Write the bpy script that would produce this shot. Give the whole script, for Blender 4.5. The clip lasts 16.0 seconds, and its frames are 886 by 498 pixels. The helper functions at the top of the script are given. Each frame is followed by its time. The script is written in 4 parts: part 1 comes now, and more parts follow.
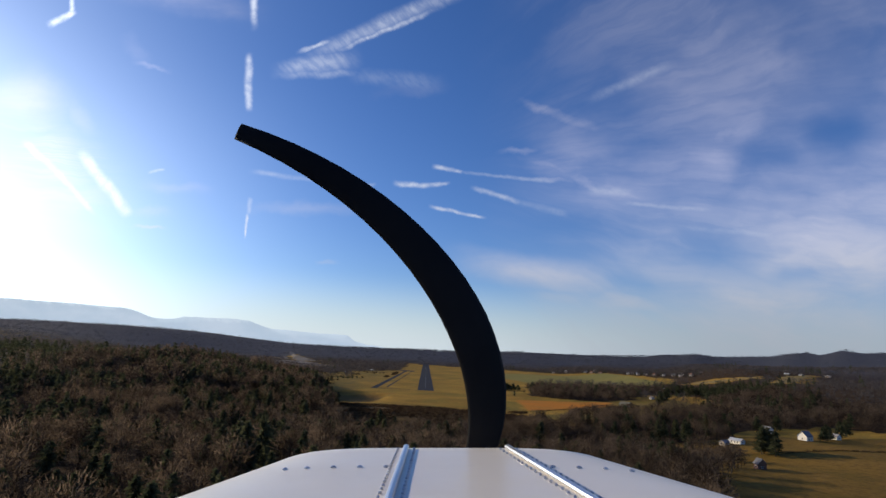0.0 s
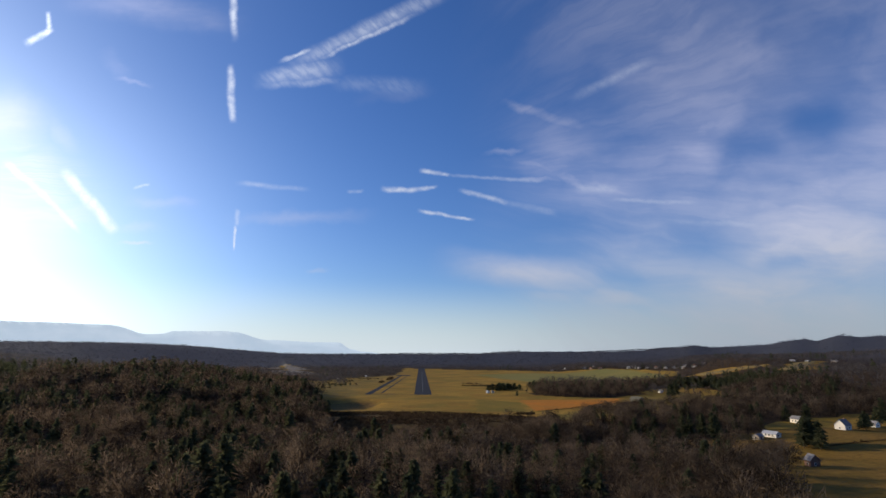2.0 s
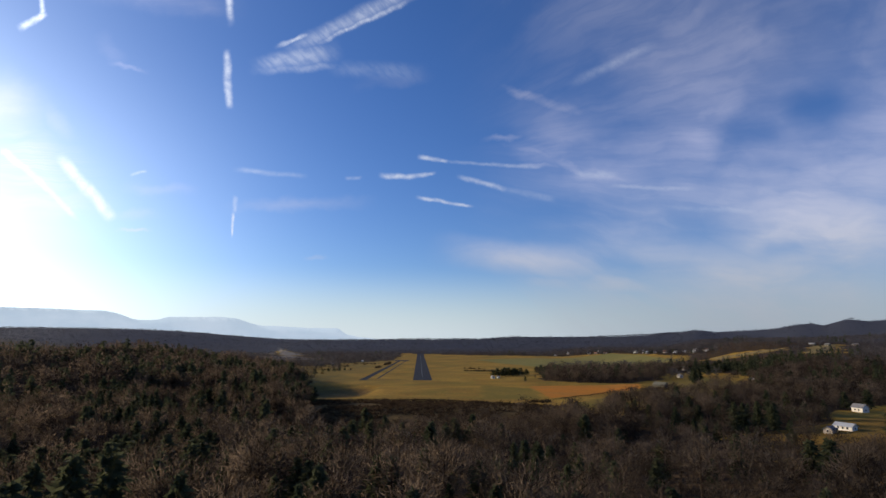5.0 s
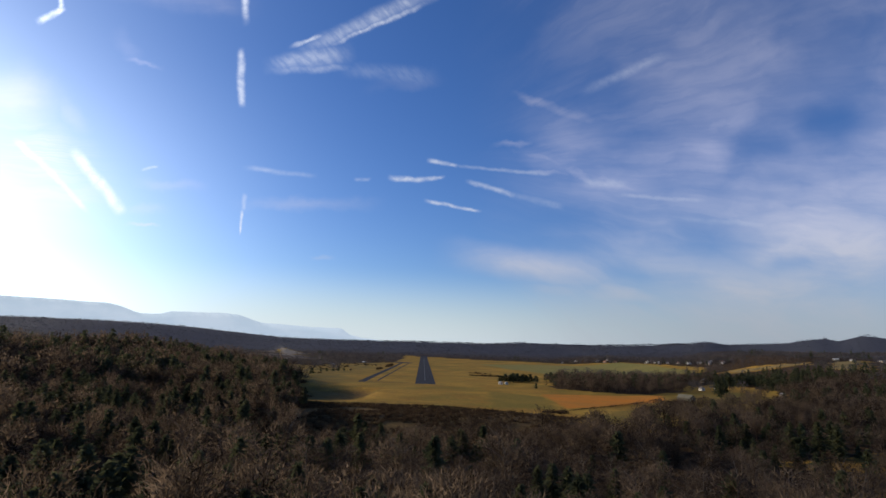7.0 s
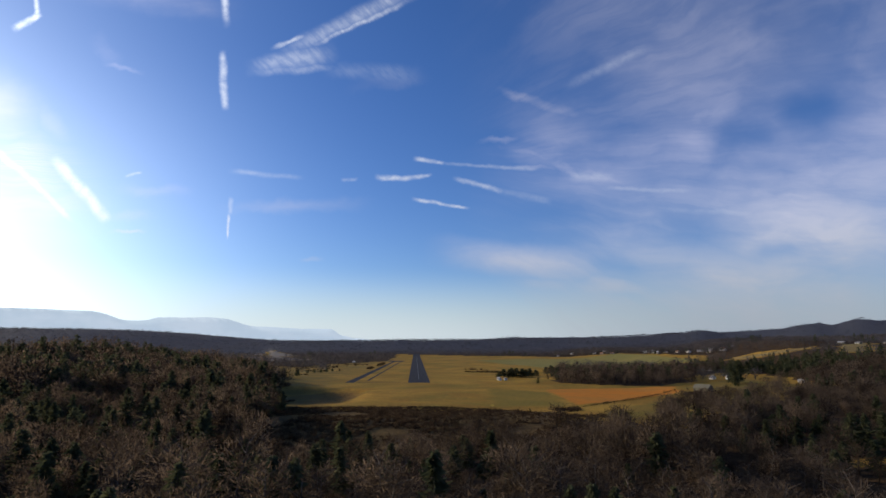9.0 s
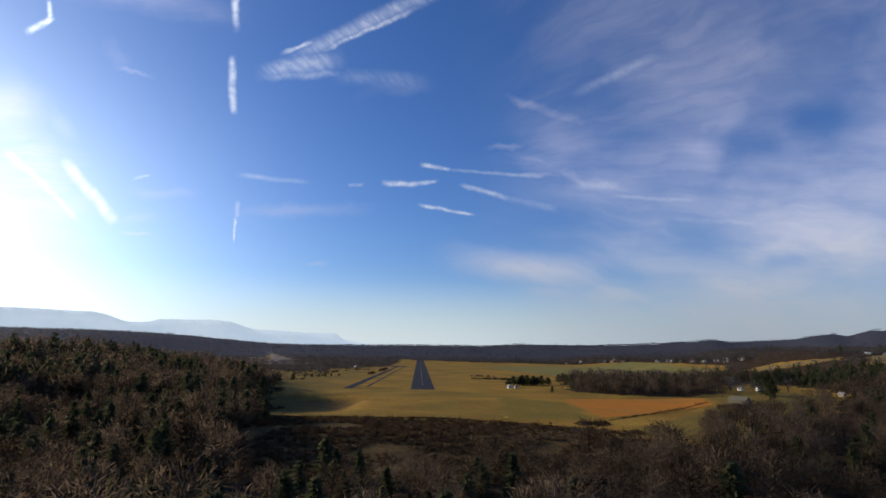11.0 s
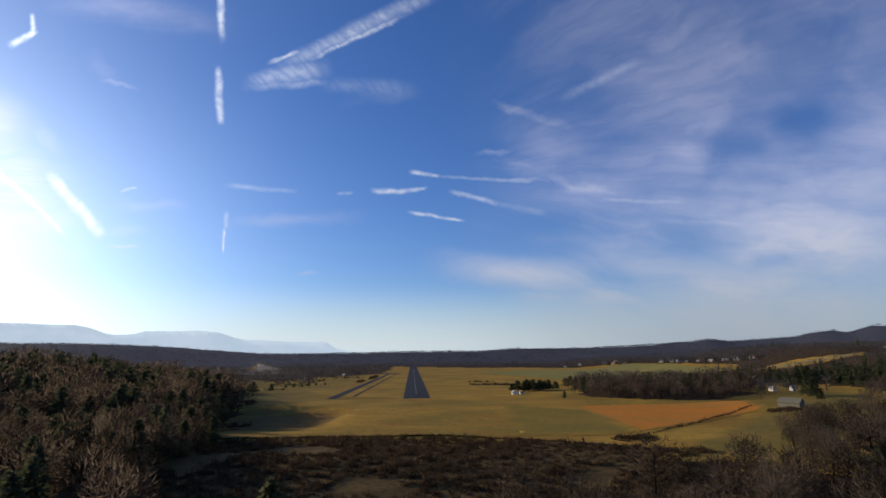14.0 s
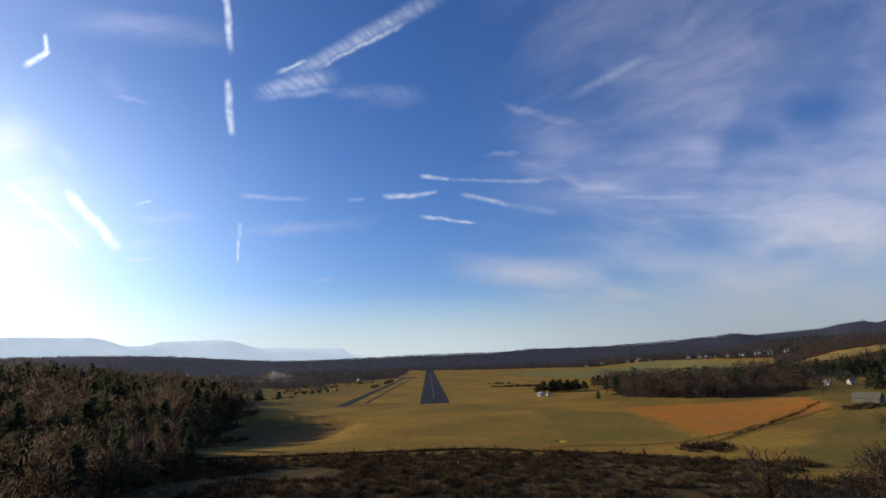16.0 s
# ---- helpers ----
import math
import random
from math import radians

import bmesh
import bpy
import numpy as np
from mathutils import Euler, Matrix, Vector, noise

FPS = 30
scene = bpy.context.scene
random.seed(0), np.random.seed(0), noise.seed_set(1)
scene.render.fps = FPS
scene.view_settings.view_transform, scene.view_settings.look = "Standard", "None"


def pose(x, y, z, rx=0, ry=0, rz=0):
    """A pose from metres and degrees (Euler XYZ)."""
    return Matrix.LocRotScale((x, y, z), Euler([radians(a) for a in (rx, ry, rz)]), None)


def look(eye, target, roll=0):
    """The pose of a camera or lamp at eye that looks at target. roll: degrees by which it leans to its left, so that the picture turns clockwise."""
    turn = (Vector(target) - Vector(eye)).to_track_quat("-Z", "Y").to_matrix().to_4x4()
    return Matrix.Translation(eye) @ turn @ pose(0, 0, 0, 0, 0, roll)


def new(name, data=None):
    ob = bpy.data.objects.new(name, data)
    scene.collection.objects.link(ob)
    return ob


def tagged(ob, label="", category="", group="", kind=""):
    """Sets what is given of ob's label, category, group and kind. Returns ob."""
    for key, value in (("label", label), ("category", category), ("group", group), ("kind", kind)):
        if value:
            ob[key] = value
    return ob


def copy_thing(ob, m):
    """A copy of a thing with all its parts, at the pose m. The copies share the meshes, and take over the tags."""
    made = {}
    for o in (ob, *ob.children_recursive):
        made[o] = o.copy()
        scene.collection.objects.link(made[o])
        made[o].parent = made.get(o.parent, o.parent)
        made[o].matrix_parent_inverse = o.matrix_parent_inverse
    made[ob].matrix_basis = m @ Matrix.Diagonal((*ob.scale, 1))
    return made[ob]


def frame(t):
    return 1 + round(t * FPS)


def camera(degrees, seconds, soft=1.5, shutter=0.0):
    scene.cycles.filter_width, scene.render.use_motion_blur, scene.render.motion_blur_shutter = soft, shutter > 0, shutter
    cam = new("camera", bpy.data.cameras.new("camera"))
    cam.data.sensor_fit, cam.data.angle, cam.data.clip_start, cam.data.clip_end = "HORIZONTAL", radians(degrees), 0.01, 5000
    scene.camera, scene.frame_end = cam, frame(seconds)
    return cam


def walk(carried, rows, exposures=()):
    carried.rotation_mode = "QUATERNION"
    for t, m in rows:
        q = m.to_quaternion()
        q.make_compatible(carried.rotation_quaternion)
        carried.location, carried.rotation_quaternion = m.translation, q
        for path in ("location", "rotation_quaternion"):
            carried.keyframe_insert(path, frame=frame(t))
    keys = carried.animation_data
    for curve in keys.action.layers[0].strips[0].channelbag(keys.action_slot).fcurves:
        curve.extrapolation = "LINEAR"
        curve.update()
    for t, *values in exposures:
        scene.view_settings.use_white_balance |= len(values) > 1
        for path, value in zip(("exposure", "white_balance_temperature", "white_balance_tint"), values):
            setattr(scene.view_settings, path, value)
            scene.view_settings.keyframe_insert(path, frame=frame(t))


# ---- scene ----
cam = camera(76.92, 16.0)
PATH = [
    (0, (-2.688, -860.531, 58.448), (-2.646, -858.564, 58.810), 2.79),
    (0.5, (-3.010, -849.041, 57.476), (-2.945, -847.073, 57.825), 0.24),
    (1, (-3.297, -837.463, 56.523), (-3.220, -835.498, 56.884), -1.35),
    (1.5, (-3.553, -825.803, 55.589), (-3.478, -823.841, 55.968), -0.85),
    (2, (-3.778, -814.067, 54.673), (-3.702, -812.104, 55.048), 0.18),
    (2.5, (-3.973, -802.261, 53.774), (-3.905, -800.295, 54.134), 1.85),
    (3, (-4.142, -790.392, 52.893), (-4.073, -788.427, 53.261), 2.02),
    (3.5, (-4.285, -778.465, 52.030), (-4.209, -776.505, 52.419), 2.34),
    (4, (-4.404, -766.488, 51.183), (-4.310, -764.528, 51.568), 1.07),
    (4.5, (-4.502, -754.467, 50.353), (-4.411, -752.501, 50.710), 0.38),
    (5, (-4.578, -742.407, 49.539), (-4.496, -740.436, 49.867), 0.08),
    (7.5, (-4.717, -681.756, 45.702), (-4.662, -679.786, 46.045), 2.21),
    (8, (-4.707, -669.600, 44.979), (-4.632, -667.630, 45.316), 1.52),
    (8.5, (-4.689, -657.449, 44.270), (-4.591, -655.480, 44.603), -0.02),
    (11, (-4.533, -597.007, 40.923), (-4.456, -595.040, 41.279), 0.88),
    (11.5, (-4.501, -585.024, 40.292), (-4.422, -583.059, 40.654), 1.43),
    (12, (-4.472, -573.092, 39.672), (-4.395, -571.126, 40.031), 2.78),
    (12.5, (-4.449, -561.216, 39.064), (-4.370, -559.250, 39.423), 4.23),
    (13, (-4.432, -549.403, 38.466), (-4.348, -547.442, 38.851), 4.67),
    (13.5, (-4.424, -537.659, 37.880), (-4.326, -535.698, 38.261), 2.90),
    (14, (-4.427, -525.990, 37.304), (-4.317, -524.029, 37.683), -0.48),
    (14.5, (-4.442, -514.403, 36.738), (-4.335, -512.444, 37.130), -1.95),
    (15, (-4.471, -502.903, 36.182), (-4.374, -500.945, 36.575), -2.27),
    (15.5, (-4.515, -491.498, 35.636), (-4.431, -489.538, 36.024), -2.15),
    (16, (-4.577, -480.193, 35.099), (-4.512, -478.233, 35.490), -2.05),
]
walk(cam, [(t, look(eye, target, roll)) for t, eye, target, roll in PATH], ((0, 0.0), (16, 0.0)))

# ---- sky and sun ----
SUN_AZ, SUN_EL = -63.0, 16.0        # degrees: to the left of the runway's line, above the horizon

world = bpy.data.worlds.new("sky")
scene.world = world
world.use_nodes = True


class Net:
    """A short way to write node trees."""

    def __init__(self, tree):
        self.tree = tree
        tree.nodes.clear()

    def node(self, kind, **values):
        n = self.tree.nodes.new(kind)
        for k, v in values.items():
            n[k] = v
        return n

    def put(self, socket, value):
        if isinstance(value, bpy.types.NodeSocket):
            self.tree.links.new(value, socket)
        elif value is not None:
            socket.default_value = value

    def math(self, op, a, b=None, c=None, clamp=False):
        n = self.tree.nodes.new("ShaderNodeMath")
        n.operation, n.use_clamp = op, clamp
        for i, v in enumerate((a, b, c)):
            self.put(n.inputs[i], v)
        return n.outputs[0]

    def ramp(self, v, a, b, lo=0.0, hi=1.0):
        n = self.tree.nodes.new("ShaderNodeMapRange")
        n.interpolation_type = "SMOOTHSTEP"
        for i, w in enumerate((v, a, b, lo, hi)):
            self.put(n.inputs[i], w)
        return n.outputs[0]

    def noise(self, vector, scale, detail=4.0, rough=0.55, dist=0.0):
        n = self.tree.nodes.new("ShaderNodeTexNoise")
        self.put(n.inputs["Vector"], vector)
        self.put(n.inputs["Scale"], scale)
        self.put(n.inputs["Detail"], detail)
        self.put(n.inputs["Roughness"], rough)
        self.put(n.inputs["Distortion"], dist)
        return n.outputs["Fac"]

    def combine(self, x, y, z=0.0):
        n = self.tree.nodes.new("ShaderNodeCombineXYZ")
        for i, v in enumerate((x, y, z)):
            self.put(n.inputs[i], v)
        return n.outputs[0]

    def split(self, v):
        n = self.tree.nodes.new("ShaderNodeSeparateXYZ")
        self.put(n.inputs[0], v)
        return n.outputs

    def mix(self, fac, a, b, blend="MIX"):
        n = self.tree.nodes.new("ShaderNodeMix")
        n.data_type, n.blend_type = "RGBA", blend
        self.put(n.inputs[0], fac)
        self.put(n.inputs[6], a if isinstance(a, bpy.types.NodeSocket) else (*a, 1))
        self.put(n.inputs[7], b if isinstance(b, bpy.types.NodeSocket) else (*b, 1))
        return n.outputs[2]

    def scale(self, v, k):
        n = self.tree.nodes.new("ShaderNodeVectorMath")
        n.operation = "MULTIPLY"
        self.put(n.inputs[0], v)
        n.inputs[1].default_value = k
        return n.outputs[0]


# streaks of ice cloud, as (side, height) to (side, height), half width, density, taper; for a metre ahead
CONTRAILS = (
    (-0.382, 0.745, -0.367, 0.605, 0.0061, 0.75, 1),
    (-0.369, 0.546, -0.365, 0.484, 0.0056, 0.72, 1.1),
    (-0.365, 0.490, -0.357, 0.430, 0.0061, 0.66, 0.8),
    (-0.336, 0.261, -0.336, 0.231, 0.0041, 0.3, 0.8),
    (-0.338, 0.232, -0.339, 0.185, 0.0026, 0.95, 0.6),
    (-0.075, 0.304, -0.017, 0.300, 0.0047, 0.78, 0.9),
    (-0.030, 0.300, 0.026, 0.309, 0.0049, 0.78, 0.6),
    (-0.004, 0.261, 0.094, 0.247, 0.0033, 0.72, 0.8),
    (-0.005, 0.341, 0.053, 0.331, 0.0045, 0.6, 0.6),
    (0.040, 0.332, 0.226, 0.324, 0.0026, 0.26, 1.6),
    (0.072, 0.304, 0.163, 0.278, 0.0038, 0.42, 1.2),
    (0.155, 0.280, 0.247, 0.263, 0.0051, 0.18, 1.2),
)
SUNWARD_TRAILS = (
    (-0.761, 0.344, -0.693, 0.291, 0.0051, 1, 1),
    (-0.698, 0.295, -0.613, 0.216, 0.0051, 0.95, 0.7),
    (-0.655, 0.331, -0.597, 0.265, 0.0081, 0.85, 1.1),
    (-0.606, 0.278, -0.552, 0.217, 0.0091, 1, 0.9),
    (-0.758, 0.580, -0.714, 0.612, 0.0071, 1.1, 0.8),
    (-0.718, 0.605, -0.725, 0.647, 0.0051, 0.7, 0.8),
    (-0.527, 0.296, -0.498, 0.306, 0.0030, 0.5, 0.8),
    (-0.338, 0.311, -0.214, 0.300, 0.0046, 0.3, 0.9),
    (-0.139, 0.298, -0.110, 0.300, 0.0030, 0.25, 1),
    (0.355, 0.289, 0.516, 0.285, 0.0034, 0.24, 1.2),
    (0.461, 0.249, 0.622, 0.243, 0.0041, 0.18, 1.2),
    (0.291, 0.311, 0.369, 0.310, 0.0081, 0.26, 0.8),
    (0.292, 0.492, 0.452, 0.577, 0.0081, 0.2, 1),
)
# an old, spread trail with beads along its edge
PLUME = (
    (-0.249, 0.550, 0.042, 0.717, 0.0132, 0.43, 1.25),
    (-0.203, 0.563, -0.018, 0.664, 0.0047, 0.62, 1.2),
    (-0.276, 0.555, -0.217, 0.581, 0.0041, 0.62, 1),
    (-0.311, 0.517, -0.168, 0.549, 0.0132, 0.42, 1.5),
    (-0.312, 0.507, -0.164, 0.520, 0.0081, 0.3, 1),
    (-0.170, 0.514, -0.002, 0.508, 0.0132, 0.13, 1.2),
)
WISPS = (
    (-0.538, 0.271, -0.414, 0.273, 0.0091, 0.26, 1),
    (-0.581, 0.518, -0.520, 0.500, 0.0051, 0.5, 0.8),
    (-0.610, 0.566, -0.560, 0.518, 0.0152, 0.2, 0.8),
    (-0.328, 0.242, -0.112, 0.252, 0.0101, 0.3, 1.1),
    (-0.542, 0.196, -0.486, 0.197, 0.0036, 0.6, 0.8),
    (-0.552, 0.222, -0.472, 0.227, 0.0081, 0.3, 1),
    (-0.207, 0.146, -0.167, 0.148, 0.0041, 0.22, 1),
    (-0.677, 0.679, -0.381, 0.638, 0.0263, 0.42, 1),
    (-0.522, 0.635, -0.366, 0.629, 0.0162, 0.26, 1),
    (-0.125, 0.481, 0.009, 0.499, 0.0101, 0.14, 1),
    (-0.696, 0.435, -0.639, 0.355, 0.0162, 0.28, 1),
)
FEATHERS = (
    (0.158, 0.480, 0.238, 0.454, 0.0061, 0.4, 1.5),
    (0.211, 0.460, 0.314, 0.428, 0.0091, 0.32, 1.5),
    (0.120, 0.378, 0.195, 0.387, 0.0051, 0.34, 1.1),
    (0.170, 0.368, 0.266, 0.339, 0.0061, 0.38, 1.6),
    (0.248, 0.345, 0.333, 0.299, 0.0091, 0.34, 1.3),
    (0.176, 0.328, 0.269, 0.324, 0.0041, 0.32, 1.5),
    (0.265, 0.408, 0.368, 0.378, 0.0111, 0.22, 1),
    (0.478, 0.326, 0.515, 0.402, 0.0152, 0.3, 1),
    (0.526, 0.414, 0.640, 0.494, 0.0111, 0.28, 1),
    (0.458, 0.306, 0.583, 0.301, 0.0081, 0.28, 1),
    (0.578, 0.232, 0.881, 0.251, 0.0152, 0.28, 1),
    (0.676, 0.303, 0.893, 0.359, 0.0152, 0.26, 1),
    (0.511, 0.156, 0.616, 0.148, 0.0081, 0.3, 1),
    (0.404, 0.127, 0.519, 0.137, 0.0081, 0.28, 1),
)
LOW_BANKS = (
    (0.055, 0.166, 0.309, 0.137, 0.0233, 0.85, 0.9),
    (0.086, 0.151, 0.241, 0.142, 0.0164, 0.3, 1),
    (0.308, 0.109, 0.444, 0.100, 0.0150, 0.5, 0.8),
    (0.194, 0.111, 0.277, 0.104, 0.0096, 0.22, 1),
    (0.305, 0.190, 0.577, 0.122, 0.0465, 0.42, 1.2),
    (0.377, 0.125, 0.895, 0.086, 0.0629, 0.62, 1.1),
    (0.549, 0.198, 0.978, 0.228, 0.0903, 0.7, 1),
    (0.630, 0.273, 0.993, 0.340, 0.0793, 0.66, 1.1),
    (0.803, 0.353, 1.055, 0.467, 0.0766, 0.6, 1),
)
HIGH_BANKS = (
    (0.311, 0.551, 0.951, 0.558, 0.1641, 0.16, 1),
    (0.221, 0.308, 0.922, 0.312, 0.0821, 0.36, 1.2),
    (0.491, 0.278, 0.554, 0.427, 0.0492, 0.52, 0.9),
    (0.545, 0.415, 0.652, 0.508, 0.0301, 0.3, 1),
    (0.162, 0.369, 0.275, 0.332, 0.0246, 0.3, 1.3),
    (0.224, 0.451, 0.277, 0.326, 0.0547, 0.4, 1),
    (0.248, 0.311, 0.522, 0.295, 0.0492, 0.48, 1),
    (0.189, 0.411, 0.383, 0.345, 0.0520, 0.38, 1),
    (0.357, 0.602, 0.889, 0.641, 0.1368, 0.3, 1),
    (0.422, 0.509, 0.668, 0.488, 0.0766, 0.26, 1),
    (-0.820, 0.451, -0.707, 0.370, 0.0547, 0.85, 1),
    (-0.785, 0.358, -0.610, 0.252, 0.0547, 0.8, 1),
    (-0.819, 0.261, -0.579, 0.239, 0.0766, 0.7, 0.8),
)
GAPS = (
    (0.707, 0.443, 0.832, 0.474, 0.0356, 0.85, 1),
    (0.578, 0.398, 0.711, 0.397, 0.0233, 0.55, 1),
    (0.630, 0.346, 0.745, 0.330, 0.0178, 0.4, 1),
    (0.628, 0.170, 0.726, 0.174, 0.0178, 0.5, 1),
    (0.126, 0.226, 0.311, 0.241, 0.0328, 0.75, 1),
    (0.153, 0.195, 0.331, 0.191, 0.0178, 0.5, 1),
    (0.320, 0.150, 0.414, 0.139, 0.0123, 0.5, 1),
    (0.311, 0.551, 0.386, 0.444, 0.0328, 0.28, 1),
    (0.369, 0.419, 0.468, 0.412, 0.0150, 0.3, 1),
    (0.454, 0.229, 0.572, 0.223, 0.0137, 0.3, 1),
)


def streaks(net, u, v, rows, soft):
    """Density of a set of streaks, each fading across and at both ends."""
    total = None
    for u0, v0, u1, v1, half, dense, taper in rows:
        run = math.hypot(u1 - u0, v1 - v0)
        eu, ev = (u1 - u0) / run, (v1 - v0) / run
        du, dv = net.math("SUBTRACT", u, u0), net.math("SUBTRACT", v, v0)
        along = net.math("MULTIPLY_ADD", du, eu / run, net.math("MULTIPLY", dv, ev / run))
        across = net.math("ABSOLUTE", net.math("MULTIPLY_ADD", du, -ev / half, net.math("MULTIPLY", dv, eu / half)))
        if taper != 1:
            across = net.math("DIVIDE", across, net.math("MULTIPLY_ADD", net.math("MINIMUM", net.math("MAXIMUM", along, 0.0), 1.0), taper - 1.0, 1.0))
        ends = net.ramp(net.math("ABSOLUTE", net.math("SUBTRACT", along, 0.5)), 0.5 - soft, 0.5 + soft * 0.5, 1.0, 0.0)
        body = net.ramp(across, 0.0, 1.7, dense, 0.0)
        piece = net.math("MULTIPLY", ends, body)
        total = piece if total is None else net.math("MAXIMUM", total, piece)
    return total


net = Net(world.node_tree)
coord = net.tree.nodes.new("ShaderNodeTexCoord").outputs["Generated"]
way = net.tree.nodes.new("ShaderNodeVectorMath")
way.operation = "NORMALIZE"
net.put(way.inputs[0], coord)
way = way.outputs[0]
dx, dy, dz = net.split(way)
ahead = net.math("MAXIMUM", dy, 0.05)
u0_, v0_ = net.math("DIVIDE", dx, ahead), net.math("DIVIDE", dz, ahead)
flat = net.combine(u0_, v0_, 0.0)
# ragged edges: the streaks are read a little off, by fine noise
jit_u = net.math("MULTIPLY_ADD", net.noise(flat, 17.0, 5.0, 0.6), 0.024, -0.012)
jit_v = net.math("MULTIPLY_ADD", net.noise(net.combine(v0_, u0_, 4.0), 20.0, 5.0, 0.6), 0.024, -0.012)
big_u = net.math("MULTIPLY_ADD", net.noise(flat, 5.0, 4.0, 0.55), 0.12, -0.06)
big_v = net.math("MULTIPLY_ADD", net.noise(net.combine(u0_, v0_, 7.0), 6.0, 4.0, 0.55), 0.06, -0.03)
tu, tv = net.math("MULTIPLY_ADD", jit_u, 0.55, u0_), net.math("MULTIPLY_ADD", jit_v, 0.55, v0_)
trail = net.math("MAXIMUM", streaks(net, tu, tv, CONTRAILS, 0.18), streaks(net, tu, tv, SUNWARD_TRAILS, 0.2))
trail = net.math("MULTIPLY", trail, net.math("MULTIPLY", net.ramp(net.noise(flat, 60.0, 4.0, 0.65), 0.3, 0.66, 0.6, 1.1), net.ramp(net.noise(flat, 14.0, 3.0, 0.5), 0.32, 0.6, 0.6, 1.1)))
# ripples across the old trail
ripple = net.combine(net.math("MULTIPLY_ADD", v0_, 0.9, u0_), net.math("MULTIPLY_ADD", u0_, -0.2, net.math("MULTIPLY", v0_, 0.4)))
bead = net.math("MULTIPLY", net.ramp(net.noise(ripple, 75.0, 3.0, 0.5), 0.36, 0.62, 0.68, 1.12), net.ramp(net.noise(flat, 26.0, 5.0, 0.6), 0.34, 0.62, 0.75, 1.08))
plume = net.math("MULTIPLY", streaks(net, net.math("MULTIPLY_ADD", jit_u, 0.8, u0_), net.math("MULTIPLY_ADD", jit_v, 0.8, v0_), PLUME, 0.3), bead)
wisp = streaks(net, net.math("MULTIPLY_ADD", jit_u, 1.6, u0_), net.math("MULTIPLY_ADD", jit_v, 1.3, v0_), WISPS, 0.4)
wisp = net.math("MULTIPLY", wisp, net.ramp(net.noise(net.scale(flat, (0.6, 2.0, 1.0)), 13.0, 5.0, 0.55), 0.3, 0.7, 0.5, 1.2))
feather = streaks(net, net.math("MULTIPLY_ADD", jit_u, 2.4, u0_), net.math("MULTIPLY_ADD", jit_v, 1.2, v0_), FEATHERS, 0.45)
bu, bv = net.math("ADD", u0_, big_u), net.math("ADD", v0_, big_v)
low_u, low_v = net.math("MULTIPLY_ADD", big_u, 0.8, u0_), net.math("MULTIPLY_ADD", big_v, 0.55, v0_)
low_bank = streaks(net, low_u, low_v, LOW_BANKS, 0.4)
low_bank = net.math("MULTIPLY", low_bank, net.ramp(net.noise(net.scale(net.combine(low_u, low_v, 1.0), (0.9, 3.6, 1.0)), 4.2, 6.0, 0.58, 0.3), 0.32, 0.66, 0.55, 1.15))
bank = streaks(net, bu, bv, HIGH_BANKS, 0.4)
# fibres fan out from a point ahead, through the whole bank on the side away from the sun
fu, fv = net.math("SUBTRACT", bu, -0.121), net.math("SUBTRACT", bv, 0.314)
fan = net.math("ARCTAN2", fv, net.math("MAXIMUM", fu, 0.02))
reach = net.math("SQRT", net.math("MULTIPLY_ADD", fu, fu, net.math("MULTIPLY", fv, fv)))
comb = net.combine(net.math("MULTIPLY", fan, 3.4), net.math("MULTIPLY", reach, 2.4), 2.0)
fibre = net.noise(comb, 2.4, 5.0, 0.5, 0.15)
bank = net.math("MULTIPLY", bank, net.ramp(fibre, 0.33, 0.66, 0.55, 1.15))
hair = net.noise(net.combine(net.math("MULTIPLY", fan, 15.0), net.math("MULTIPLY", reach, 3.0), 5.0), 2.2, 4.0, 0.55, 0.2)
bank = net.math("MAXIMUM", bank, feather)
veil = net.math("MULTIPLY", net.ramp(bu, 0.04, 0.42), net.ramp(net.noise(comb, 1.6, 5.0, 0.5, 0.15), 0.34, 0.66, 0.08, 0.34))
cloud = net.math("ADD", net.math("MAXIMUM", wisp, net.math("MAXIMUM", low_bank, net.math("MULTIPLY", bank, net.ramp(hair, 0.3, 0.68, 0.86, 1.14)))), net.math("MULTIPLY", veil, net.ramp(hair, 0.3, 0.68, 0.82, 1.18)))
gap = streaks(net, net.math("MULTIPLY_ADD", big_u, 0.6, u0_), net.math("MULTIPLY_ADD", big_v, 0.6, v0_), GAPS, 0.35)
cloud = net.math("MULTIPLY", cloud, net.math("SUBTRACT", 1.0, gap))
cloud = net.math("MULTIPLY", cloud, net.ramp(dy, 0.05, 0.3))
trail = net.math("MINIMUM", net.math("MULTIPLY", net.math("MAXIMUM", trail, plume), net.ramp(dy, 0.05, 0.3)), 1.0)
cloud = net.math("MINIMUM", cloud, 1.0)

sky = net.tree.nodes.new("ShaderNodeTexSky")
sky.sky_type = "NISHITA"
sky.sun_disc = False
sky.sun_elevation = radians(SUN_EL)
sky.sun_rotation = radians(SUN_AZ)
sky.altitude = 300
sky.air_density, sky.dust_density, sky.ozone_density = 1.0, 0.3, 1.6
SKY = 0.095
hue = net.tree.nodes.new("ShaderNodeHueSaturation")
hue.inputs["Saturation"].default_value = 1.2
net.put(hue.inputs["Color"], sky.outputs[0])
blue = net.scale(hue.outputs[0], (SKY * 0.74, SKY * 0.90, SKY * 1.38))
